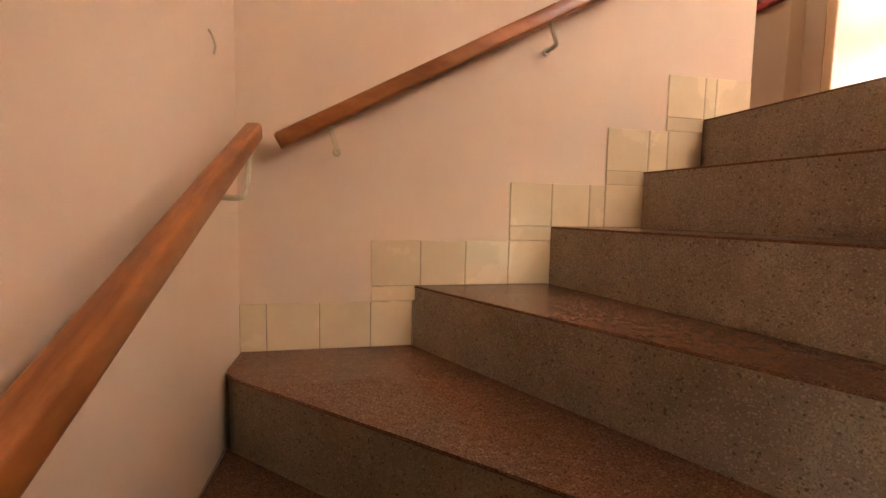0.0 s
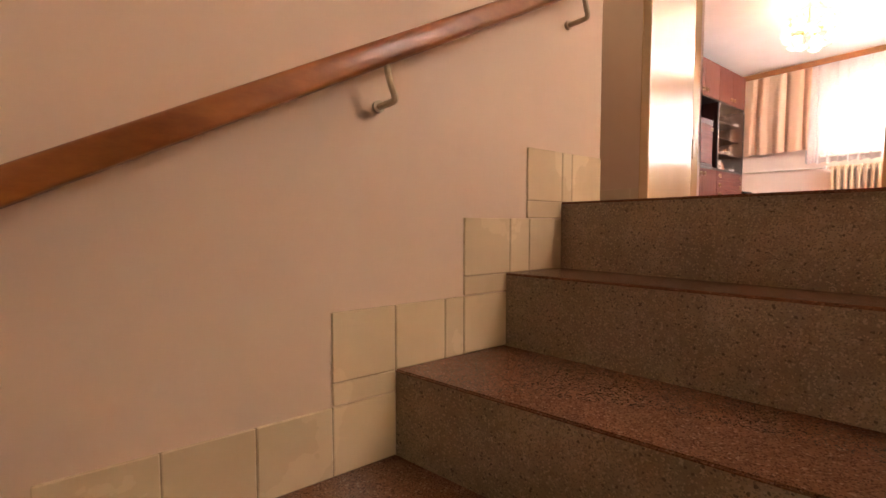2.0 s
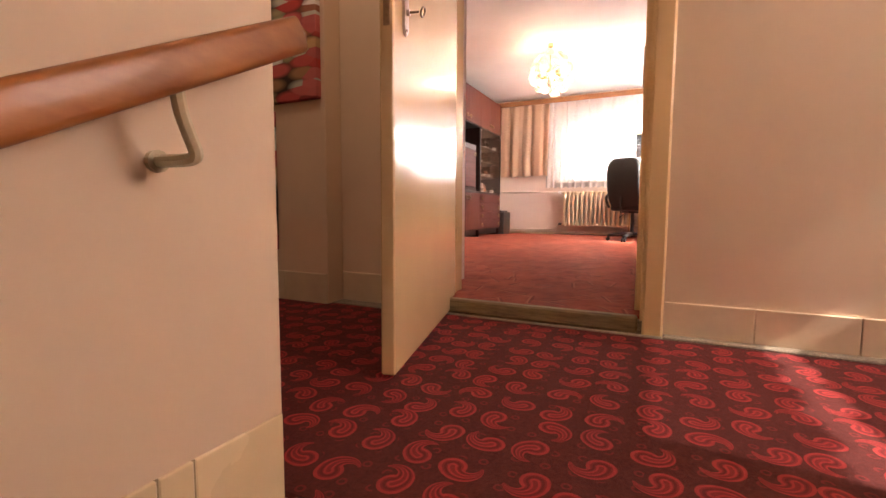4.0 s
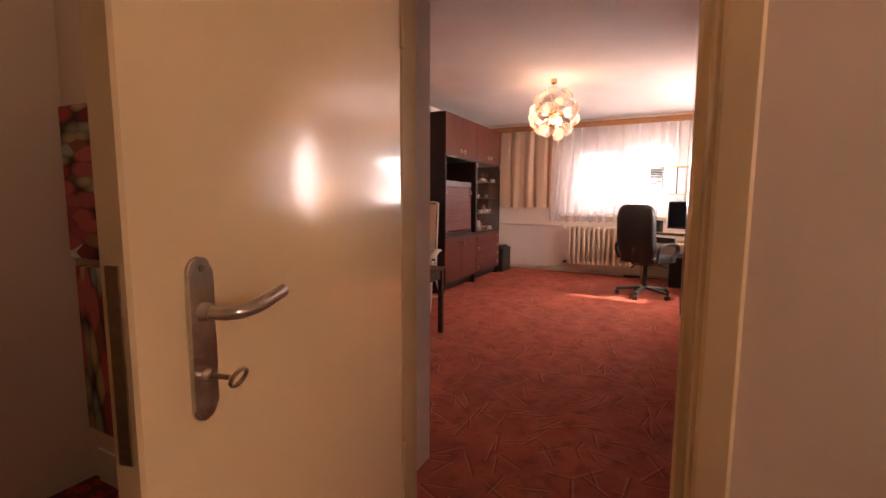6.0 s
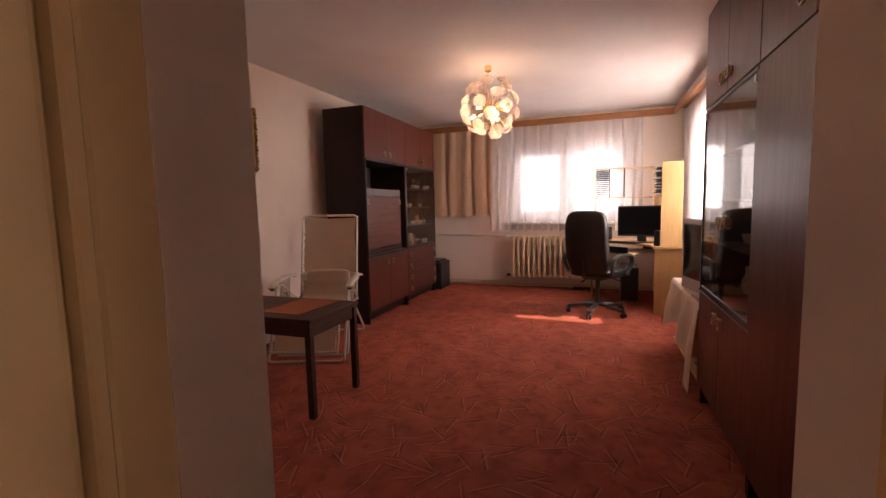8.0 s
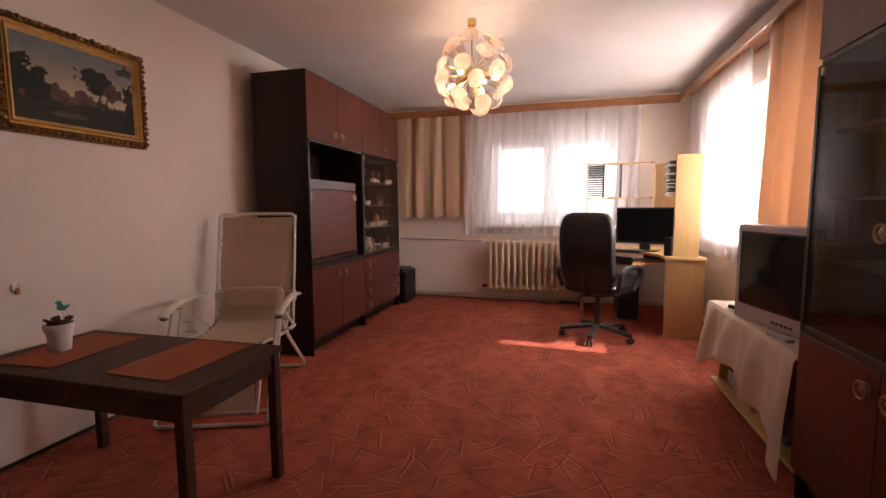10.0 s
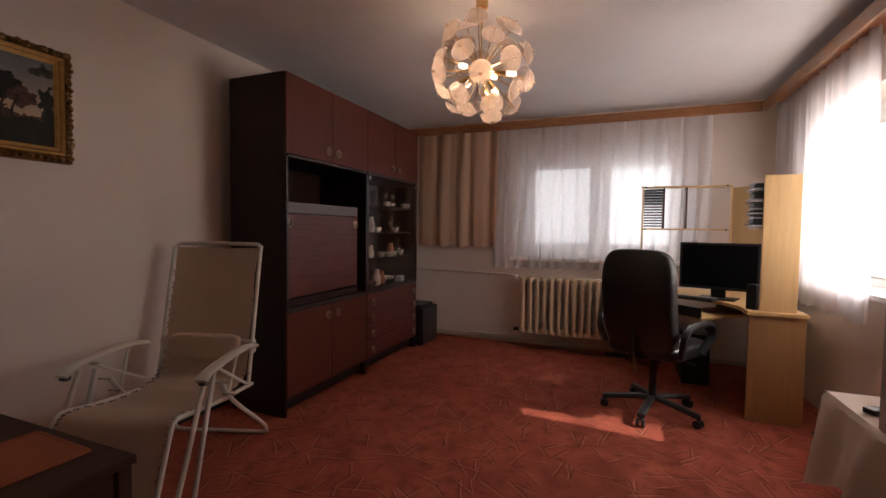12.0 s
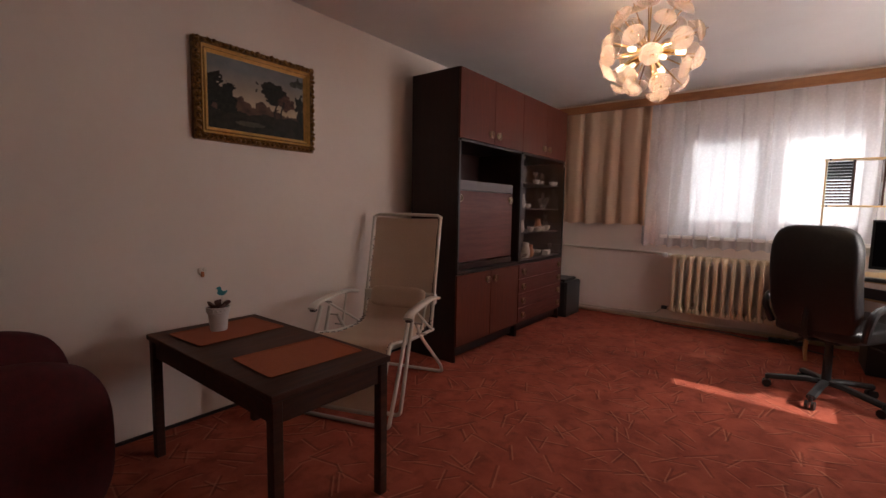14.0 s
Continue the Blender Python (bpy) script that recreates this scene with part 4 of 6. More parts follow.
# ---- wall units ----
def ring_handle(parent, x, z, y=0.0):
    h = part("handle", lathe([(0, 0.0), (0.024, 0.0), (0.025, 0.004), (0.016, 0.009), (0.009, 0.016), (0, 0.019)], m=pose(x, y, z, 90, 0, 0), seg=14), BRONZE, parent, "aged bronze ring handle", smooth=True)
    ring = tube([(x + 0.028 * math.cos(a), y - 0.015, z - 0.004 + 0.028 * math.sin(a)) for a in (2 * math.pi * k / 16 for k in range(17))], 0.0045, seg=6)
    part("ring", ring, BRONZE, h, smooth=True)


TOP, MID, LOW, FOOT, DEEP = 2.27, 1.745, 0.70, 0.13, 0.485


def unit_body(w, group, label, m):
    """Carcass of one wall unit: front at y = 0, depth along +y, width along x."""
    c = thing("wall_unit", label, "cabinet", group=group)
    c.matrix_basis = m
    part("side_panel", box(0, 0.018, 0, 0.02, DEEP, TOP, 0.002), CABINET_DARK, c)
    part("side_panel", box(w - 0.02, 0.018, 0, w, DEEP, TOP, 0.002), CABINET_DARK, c)
    part("back_panel", box(0.02, DEEP - 0.012, FOOT, w - 0.02, DEEP - 0.004, MID - 0.02), CABINET_DARK, c)
    part("shelf", box(0.02, 0.02, FOOT - 0.02, w - 0.02, DEEP - 0.012, FOOT, 0.001), CABINET_DARK, c)
    part("shelf", box(0.02, 0.002, LOW - 0.002, w - 0.02, DEEP - 0.012, LOW + 0.03, 0.002), BLACK_EDGE, c)
    part("shelf", box(0.0205, 0.002, MID - 0.018, w - 0.0205, DEEP, MID, 0.002), BLACK_EDGE, c)
    part("edge_strip", box(0, 0.0, LOW, 0.02, 0.018, MID - 0.019, 0.001), BLACK_EDGE, c)
    part("edge_strip", box(w - 0.02, 0.0, LOW, w, 0.018, MID - 0.019, 0.001), BLACK_EDGE, c)
    part("plinth", box(0.02, 0.06, 0.03, w - 0.02, 0.08, FOOT - 0.021), BLACK_EDGE, c)
    part("top_cabinet", box(0.0205, 0.019, MID + 0.004, w - 0.0205, DEEP, TOP, 0.002), CABINET_DARK, c, "dark brown top cabinet body")
    for a, b, s in ((0.002, w / 2 - 0.0015, 1), (w / 2 + 0.0015, w - 0.002, -1)):
        d = part("door", box(a, 0, MID + 0.006, b, 0.018, TOP - 0.002, 0.0015), CABINET, c, "mahogany veneer door")
        ring_handle(d, w / 2 - s * 0.06, MID + 0.085)
    return c


def lower_doors(c, w):
    for a, b, s in ((0.002, w / 2 - 0.0015, 1), (w / 2 + 0.0015, w - 0.002, -1)):
        d = part("door", box(a, 0, FOOT, b, 0.018, LOW - 0.004, 0.0015), CABINET, c, "mahogany veneer door")
        ring_handle(d, w / 2 - s * 0.06, LOW - 0.075)


def glass_doors(c, w, knobs=False):
    for a, b in ((0.021, w / 2 + 0.003), (w / 2 - 0.003, w - 0.021)):
        g = part("glass_door", box(a, 0.004, LOW + 0.035, b, 0.009, MID - 0.022, 0.0008), CABINET_GLASS, c, "smoked glass door")
        g.visible_shadow = False
    for z in (0.98, 1.22, 1.47):
        part("shelf", box(0.02, 0.06, z, w - 0.02, DEEP - 0.02, z + 0.012, 0.001), CABINET_DARK, c)
    for x in (0.03, w - 0.045):
        part("clip", box(x, -0.004, MID - 0.06, x + 0.015, 0.004, MID - 0.03, 0.001), CHROME, c)
    if knobs:
        for x in (w / 2 - 0.035, w / 2 + 0.035):
            ring_handle(c, x, 1.12, 0.003)


def writing_unit(m, w):
    c = unit_body(w, "wall units", "tall mahogany wall unit with a folding writing flap", m)
    lower_doors(c, w)
    fw = w - 0.10
    part("flap_top", box(0.021, 0.045, 1.365, fw, DEEP - 0.02, 1.435, 0.002), CABINET_DARK, c, "dark board above the flap")
    part("flap_edge", box(0.021, 0.036, 1.362, fw, 0.044, 1.438, 0.002), mat("greyish_edge_strip", (0.085, 0.055, 0.055), 0.4, grain=0.4, scale=20), c, "greyish edge strip")
    f = part("flap", box(0.022, 0.036, 0.79, fw - 0.002, 0.056, 1.358, 0.002), CABINET_H, c, "mahogany writing flap with horizontal grain")
    ring_handle(f, 0.05, 1.30, 0.036)
    ring_handle(f, fw - 0.05, 1.30, 0.036)
    part("box_side", box(fw, 0.05, LOW + 0.031, fw + 0.016, DEEP - 0.014, 1.435, 0.001), CABINET_DARK, c)
    part("flap_rail", box(0.021, 0.03, LOW + 0.032, fw, 0.05, 0.782, 0.002), CABINET_DARK, c)
    return c


def glass_unit(m, w, drawers, label):
    c = unit_body(w, "wall units", label, m)
    glass_doors(c, w, not drawers)
    if drawers:
        h = (LOW - 0.004 - FOOT) / 4
        for k in range(4):
            d = part("drawer", box(0.002, 0, FOOT + k * h + 0.0015, w - 0.002, 0.018, FOOT + (k + 1) * h - 0.0015, 0.0015), CABINET_H, c, "mahogany drawer front")
            ring_handle(d, 0.09, FOOT + (k + 0.5) * h)
            ring_handle(d, w - 0.09, FOOT + (k + 0.5) * h)
    else:
        lower_doors(c, w)
    return c


def wardrobe_unit(m, w):
    c = unit_body(w, "wall units", "tall mahogany wardrobe with a single round knob", m)
    d = part("door", box(0.002, -0.002, FOOT, w - 0.002, -0.0005, MID - 0.002, 0.0005), CABINET, c, "mahogany wardrobe door")
    part("knob", lathe([(0, 0.0), (0.02, 0.0), (0.021, 0.004), (0.014, 0.01), (0.012, 0.022), (0, 0.026)], m=pose(0.76 * w, -0.002, 0.88, 90, 0, 0), seg=16), BRONZE, d, smooth=True)
    return c


writing_unit(pose(7.216, 4.47, 0), 0.988)
glass_unit(pose(8.206, 4.47, 0), 0.99, True, "mahogany wall unit with smoked glass doors and drawers")
glass_unit(pose(6.16, 1.63, 0, 0, 0, 180), 0.94, False, "mahogany wall unit with glass doors beside the television")
wardrobe_unit(pose(5.218, 1.63, 0, 0, 0, 180), 0.94)


# ---- desk and computer ----
desk = thing("corner_desk", "yellow beech corner desk with a tall shelf top", "desk")
part("desktop", prism([(8.395, 1.66), (8.395, 1.325), (9.60, 1.325), (9.60, 2.33), (9.17, 2.33), (9.10, 2.12), (8.78, 1.74), (8.62, 1.66)], 0.722, 0.747, bevel=0.004), BEECH, desk)
part("side_panel", box(8.42, 1.33, 0, 8.44, 1.645, 0.721, 0.002), BEECH_SHADED, desk, "orange beech side panel with shade put into its colour")
part("side_panel", box(9.19, 2.295, 0, 9.58, 2.315, 0.721, 0.002), BEECH_SHADED, desk)
part("back_panel", box(8.441, 1.335, 0.25, 9.58, 1.352, 0.721), BEECH, desk)
part("keyboard_tray", move(box(-0.30, -0.16, 0, 0.30, 0.16, 0.018, 0.002), pose(8.88, 1.80, 0.63, 0, 0, 45 + 90)), BEECH, desk)
part("runner", move(box(-0.32, -0.16, 0.018, -0.305, 0.16, 0.09), pose(8.88, 1.80, 0.63, 0, 0, 135)), BLACK_PLASTIC, desk)
part("runner", move(box(0.305, -0.16, 0.018, 0.32, 0.16, 0.09), pose(8.88, 1.80, 0.63, 0, 0, 135)), BLACK_PLASTIC, desk)
part("hutch_side", box(8.42, 1.385, 0.748, 8.438, 1.59, 1.648, 0.002), BEECH, desk, "tall bright yellow beech panel")
part("hutch_back", prism([(9.18, 1.335), (9.50, 1.55), (9.488, 1.562), (9.17, 1.35)], 0.90, 1.66), BEECH, desk)
for z in (1.285, 1.672):
    part("hutch_shelf", box(9.47, 1.56, z, 9.60, 2.285, z + 0.014, 0.001), BEECH, desk)
    for y in (1.60, 2.25):
        part("connector", rod((9.469, y, z + 0.007), (9.463, y, z + 0.007), 0.008, seg=10), BLACK_PLASTIC, desk)
for y, z0 in ((2.272, 0.748), (1.912, 1.30), (1.562, 0.748), (2.095, 1.30)):
    part("hutch_post", box(9.472, y - 0.007, z0, 9.60 if z0 > 1 else 9.50, y + 0.007, 1.671), BEECH if z0 < 1 else TABLE_WOOD, desk)
part("hutch_shelf", box(8.439, 1.42, 1.285, 8.56, 1.64, 1.30, 0.001), BEECH, desk)
rack = thing("disc_rack", "dark slatted disc rack on the desk shelf", "rack")
for k in range(14):
    part("slat", box(9.478, 2.106, 1.315 + k * 0.0252, 9.59, 2.262, 1.315 + k * 0.0252 + (0.012 if k < 8 else 0.017), 0.001), TABLE_WOOD if k < 8 else BLACK_PLASTIC, rack)
cds = thing("disc_stack", "leaning stack of dark plastic disc cases", "discs")
for k in range(15):
    part("disc_case", move(box(-0.06, -0.07, 0, 0.06, 0.07, 0.0105, 0.001), pose(8.50 + 0.006 * math.sin(k * 2.3), 1.58 + 0.012 * math.sin(k * 1.7), 1.3005 + k * 0.0205, 0, 0, 4 * math.sin(k))), BLACK_PLASTIC if k % 3 else GREY_PLASTIC, cds)
for k in range(14):
    part("case_spine", move(box(-0.05, -0.06, 0, 0.05, 0.06, 0.0097), pose(8.50, 1.58, 1.3112 + k * 0.0205)), WINDOW_PAINT if k % 4 == 0 else BLACK_PLASTIC, cds)

mon = thing("monitor", "black flat computer monitor on a low stand", "monitor", (8.93, 1.74, 0.747), -112)
part("housing", box(-0.275, -0.02, 0.075, 0.275, 0.025, 0.44, 0.008, seg=2), BLACK_PLASTIC, mon)
part("screen", box(-0.255, -0.0225, 0.098, 0.255, -0.0202, 0.422), SCREEN, mon, "dark switched-off screen")
part("neck", box(-0.05, 0.005, 0.012, 0.05, 0.045, 0.09, 0.004), BLACK_PLASTIC, mon)
part("foot", box(-0.13, -0.08, 0.0, 0.13, 0.10, 0.012, 0.005, seg=2), BLACK_PLASTIC, mon)
kb = thing("keyboard", "flat black keyboard on the desk", "keyboard", (8.86, 1.97, 0.747), -118)
part("case", box(-0.21, -0.06, 0, 0.21, 0.06, 0.018, 0.004), BLACK_PLASTIC, kb)
for r in range(4):
    part("key_row", box(-0.2, -0.05 + r * 0.026, 0.018, 0.2, -0.029 + r * 0.026, 0.023, 0.001), GREY_PLASTIC if r == 3 else BLACK_PLASTIC, kb)
for x, y in ((8.51, 1.60), (9.40, 2.1)):
    sp = thing("desk_speaker", "small black desktop loudspeaker", "loudspeaker", (x, y, 0.747), -50, group="desk speakers")
    part("cabinet", box(-0.032, -0.036, 0, 0.032, 0.036, 0.17, 0.004), BLACK_PLASTIC, sp)
    part("cone", lathe([(0.03, 0.0), (0.028, 0.003), (0.01, -0.004), (0, -0.003)], m=pose(0, -0.037, 0.06, 90, 0, 0), seg=16), BLACK_PLASTIC, sp)
pc = thing("computer_tower", "dark computer tower under the desk", "computer", (9.30, 1.85, 0))
part("case", box(-0.22, -0.1, 0, 0.22, 0.1, 0.42, 0.006), BLACK_PLASTIC, pc)
part("front_panel", box(-0.232, -0.095, 0.01, -0.221, 0.095, 0.41, 0.004), BLACK_PLASTIC, pc)

# ---- office chair ----
oc = thing("office_chair", "black leatherette swivel chair with looped armrests", "chair", (8.33, 2.22, 0), math.degrees(math.atan2(-0.55, 0.83)))


def cushion(sx, sy, sz, m, seg=14, power=5.0):
    """A padded block with soft edges."""
    bm = bmesh.new()
    bmesh.ops.create_cube(bm, size=2)
    bmesh.ops.subdivide_edges(bm, edges=bm.edges, cuts=seg, use_grid_fill=True)
    for v in bm.verts:
        p = v.co.copy()
        l = (abs(p.x) ** power + abs(p.y) ** power + abs(p.z) ** power) ** (1 / power)
        s = p / max(l, 1e-6)
        v.co = p.lerp(s, 0.95)
        v.co = Vector((v.co.x * sx, v.co.y * sy, v.co.z * sz))
    return move(bm, m)


def bent_back(bm):
    for v in bm.verts:
        v.co.x += 0.05 * ((v.co.z - 0.78) / 0.38) ** 2 - 0.13 * (v.co.z - 0.5) + 0.02 * (abs(v.co.y) / 0.25) ** 2
        if v.co.z > 1.0:
            v.co.y *= 1 - 0.9 * (v.co.z - 1.0) ** 1.4
        if v.co.z < 0.6:
            v.co.y *= 1 - 0.5 * (0.6 - v.co.z)
    return bm


part("backrest", bent_back(cushion(0.055, 0.255, 0.365, pose(-0.20, 0, 0.785))), LEATHER, oc, "tall padded black leatherette backrest", smooth=True)
part("seat", cushion(0.255, 0.26, 0.055, pose(0.04, 0, 0.475)), LEATHER, oc, "padded black leatherette seat", smooth=True)
part("seat_plate", box(-0.12, -0.12, 0.395, 0.14, 0.12, 0.425, 0.004), BLACK_PLASTIC, oc)
part("lever", rod((0.05, -0.12, 0.41), (0.05, -0.26, 0.385), 0.006), BLACK_PLASTIC, oc)
part("lever", rod((-0.02, 0.10, 0.40), (-0.02, 0.20, 0.33), 0.009), BLACK_PLASTIC, oc)
part("gas_spring", rod((0, 0, 0.09), (0, 0, 0.40), 0.027, 0.022, seg=18), BLACK_PLASTIC, oc)
part("back_bar", tube(smooth_path([(-0.05, 0, 0.41), (-0.22, 0, 0.42), (-0.265, 0, 0.50), (-0.25, 0, 0.66)], 4), 0.018, flat=0.6), BLACK_PLASTIC, oc)
for s in (1, -1):
    part("armrest", tube(smooth_path([(-0.16, s * 0.27, 0.47), (-0.19, s * 0.30, 0.58), (-0.15, s * 0.31, 0.655), (0.0, s * 0.31, 0.675), (0.13, s * 0.31, 0.655), (0.17, s * 0.30, 0.58), (0.10, s * 0.27, 0.46)], 6), 0.021, flat=1.25), BLACK_PLASTIC, oc, "looped black plastic armrest", smooth=True)
for k in range(5):
    a = radians(72 * k + 54)
    d = Vector((math.cos(a), math.sin(a), 0))
    leg = part("leg", tube([Vector((0, 0, 0.105)), d * 0.1 + Vector((0, 0, 0.105)), d * 0.315 + Vector((0, 0, 0.075))], 0.027, flat=0.75), BLACK_PLASTIC, oc, smooth=True)
    n = d.cross(Vector((0, 0, 1)))
    c = d * 0.315 + Vector((0, 0, 0.027))
    part("fork", rod(c + Vector((0, 0, 0.02)), c + Vector((0, 0, 0.06)), 0.012), BLACK_PLASTIC, leg)
    for s in (0.016, -0.016):
        part("castor", rod(c + n * (s - 0.009), c + n * (s + 0.009), 0.027, seg=16), BLACK_PLASTIC, leg, smooth=True)

# ---- television and its stand ----
st = thing("tv_stand", "low beech television stand with open shelves", "tv stand")
part("top", box(6.24, 1.14, 0.565, 7.25, 1.585, 0.585, 0.002), BEECH, st)
part("bottom_shelf", box(6.20, 1.14, 0.07, 7.28, 1.60, 0.09, 0.002), BEECH, st)
part("plinth", box(6.26, 1.2, 0, 7.22, 1.55, 0.069), BLACK_PLASTIC, st)
for x in (6.25, 6.74, 7.225):
    part("side_panel", box(x, 1.15, 0.091, x + 0.018, 1.56, 0.564, 0.001), BEECH, st)
part("back_panel", box(6.27, 1.145, 0.091, 7.22, 1.149, 0.564), TABLE_WOOD, st)
part("shelf", box(6.76, 1.16, 0.32, 7.22, 1.54, 0.335, 0.001), BEECH, st)
vcr = thing("video_player", "black video player on the stand's shelf", "player")
part("case", box(6.80, 1.2, 0.091, 7.18, 1.52, 0.18, 0.004), BLACK_PLASTIC, vcr)
part("front_panel", box(6.80, 1.521, 0.095, 7.18, 1.53, 0.176, 0.002), GREY_PLASTIC, vcr)
mg = thing("magazine_pile", "small pile of magazines on the shelf", "magazines")
for k in range(5):
    part("magazine", move(box(-0.1, -0.14, 0, 0.1, 0.14, 0.008), pose(6.5 + 0.01 * math.sin(k * 3), 1.42, 0.0915 + k * 0.0083, 0, 0, 6 * math.sin(k * 2.1))), (CLOTH, TURQUOISE, WINDOW_PAINT, PLACEMAT, GREY_PLASTIC)[k], mg)
sb = thing("set_top_box", "white plastic box with a speckled grille", "device")
part("case", box(7.02, 1.36, 0.336, 7.2, 1.53, 0.50, 0.004), CLOTH, sb)
for k in range(6):
    part("grille_bar", box(7.03 + k * 0.027, 1.5305, 0.35, 7.045 + k * 0.027, 1.534, 0.49), GREY_PLASTIC, sb)

cl = thing("tablecloth", "creased pale pink tablecloth hanging over the television stand", "tablecloth")


def cloth_at(u, v):
    """Runs round the top: v from the middle outwards, then down the front and the ends."""
    x0, x1, yb, yf, zt = 6.19, 7.30, 1.13, 1.615, 0.588
    x = x0 + (x1 - x0) * u
    s = v * 0.86
    if s < yf - yb:
        return (x, yb + s, zt + 0.002 * noise.noise((x * 6, s * 6, 0)))
    drop = s - (yf - yb)
    fold = 0.022 * math.sin(u * 21 + 0.6) + 0.012 * math.sin(u * 43)
    hang = drop * (0.74 + (0.75 if u < 0.5 else 0.32) * (2 * abs(u - 0.5)) ** 1.8) * (1 - 0.08 * math.sin(u * 11 + 0.4))
    return (x + 0.03 * (u - 0.5) * drop * 6, yf + 0.012 + fold * min(1, drop * 5) + drop * 0.10, zt - hang)


part("cloth", sheet(cloth_at, 90, 34, 0.002), CLOTH, cl, smooth=True)
for s, x in ((1, 7.30), (-1, 6.19)):
    def flank(u, v, s=s, x=x):
        drop = v * (0.26 + 0.10 * u)
        return (x + s * (0.006 + drop * 0.16 + 0.014 * math.sin(u * 14) * min(1, drop * 8)), 1.13 + 0.49 * u, 0.588 - drop)
    part("cloth_end", sheet(flank, 30, 12, 0.002), CLOTH, cl, smooth=True)

tv = thing("television", "silver-grey tube television with a dark screen", "television", (6.67, 1.35, 0.592), 193)
shell = bmesh.new()
rings = []
for y, sx, z0, z1 in ((-0.215, 0.262, 0.0, 0.50), (-0.205, 0.272, -0.0, 0.51), (-0.10, 0.272, 0.0, 0.51), (-0.06, 0.25, 0.02, 0.49), (0.12, 0.17, 0.05, 0.42), (0.20, 0.15, 0.06, 0.40)):
    rings.append([shell.verts.new((x, y, z)) for x, z in ((-sx, z0), (sx, z0), (sx, z1), (-sx, z1))])
for a, b in zip(rings, rings[1:]):
    for k in range(4):
        shell.faces.new((a[k], a[(k + 1) % 4], b[(k + 1) % 4], b[k]))
shell.faces.new(rings[0]), shell.faces.new(list(reversed(rings[-1])))
bmesh.ops.bevel(shell, geom=list(shell.edges), offset=0.006, segments=2, affect="EDGES")
part("housing", shell, GREY_PLASTIC, tv)
part("bezel", box(-0.225, -0.222, 0.085, 0.225, -0.214, 0.475, 0.003), BLACK_PLASTIC, tv)
part("screen", sheet(lambda u, v: (-0.215 + 0.43 * u, -0.2235 - 0.012 * (1 - (2 * u - 1) ** 2) * (1 - (2 * v - 1) ** 2), 0.095 + 0.37 * v), 16, 12), TUBE_GLASS, tv, "dark curved tube screen", smooth=True)
for k in range(5):
    part("button", box(0.03 + k * 0.03, -0.219, 0.03, 0.048 + k * 0.03, -0.214, 0.042, 0.001), BLACK_PLASTIC, tv)
part("base", box(-0.18, -0.19, -0.003, 0.18, 0.15, 0.0, 0.001), BLACK_PLASTIC, tv)
rc = thing("remote_control", "dark remote control on the tablecloth", "remote", (7.08, 1.50, 0.592), 115)
part("case", box(-0.085, -0.024, 0, 0.085, 0.024, 0.022, 0.006, seg=2), BLACK_PLASTIC, rc)
for r in range(5):
    for c in range(3):
        part("button", box(-0.06 + r * 0.022, -0.015 + c * 0.011, 0.022, -0.048 + r * 0.022, -0.008 + c * 0.011, 0.0245), GREY_PLASTIC, rc)
rc2 = thing("remote_control", "slim grey remote control on the tablecloth", "remote", (6.42, 1.585, 0.592), 10)
part("case", box(-0.07, -0.02, 0, 0.07, 0.02, 0.018, 0.005, seg=2), GREY_PLASTIC, rc2)

# ---- speaker box, radiator, pipes ----
bx = thing("black_box", "black loudspeaker box on the carpet beside the wall unit", "loudspeaker")
part("body", box(9.26, 4.42, 0.0, 9.66, 4.75, 0.40, 0.008), BLACK_PLASTIC, bx)
part("grille", box(9.252, 4.44, 0.02, 9.259, 4.73, 0.38, 0.002), LEATHER, bx)
part("lid", box(9.28, 4.46, 0.401, 9.62, 4.73, 0.43, 0.006), BLACK_PLASTIC, bx)
rad = thing("radiator", "cream cast-iron column radiator under the window", "radiator")
NR, Y0, Y1 = 17, 2.165, 3.45
for k in range(NR):
    y = Y0 + (Y1 - Y0) * (k + 0.5) / NR
    rib = bmesh.new()
    for x in (9.66, 9.735):
        box(x - 0.027, y - 0.0185, 0.17, x + 0.027, y + 0.0185, 0.765, 0.0145, rib, seg=3)
    for z in (0.19, 0.745):
        box(9.64, y - 0.031, z - 0.03, 9.755, y + 0.031, z + 0.03, 0.016, rib, seg=2)
    part("rib", rib, RADIATOR, rad, smooth=True)
for z in (0.185, 0.745):
    part("manifold", rod((9.695, Y0 - 0.01, z), (9.695, Y1 + 0.01, z), 0.024, seg=14), RADIATOR, rad)
part("valve", rod((9.695, Y1, 0.762), (9.695, Y1 + 0.06, 0.762), 0.018, seg=14), WHITE_METAL, rad)
part("valve_cap", lathe([(0, 0), (0.022, 0), (0.026, 0.012), (0.024, 0.05), (0, 0.055)], m=pose(9.685, Y1 + 0.055, 0.762, 0, -90, 0), seg=16), WINDOW_PAINT, rad, "white plastic valve cap", smooth=True)
part("valve", rod((9.695, Y1, 0.19), (9.695, Y1 + 0.07, 0.19), 0.02, seg=12), BLACK_PLASTIC, rad)
for y in (Y0 + 0.2, Y1 - 0.2):
    part("bracket", box(9.75, y - 0.012, 0.70, 9.85, y + 0.012, 0.725), RADIATOR, rad)
    part("bracket", box(9.75, y - 0.012, 0.22, 9.85, y + 0.012, 0.245), RADIATOR, rad)
pp = thing("heating_pipe", "painted heating pipes along the wall and floor", "pipe")
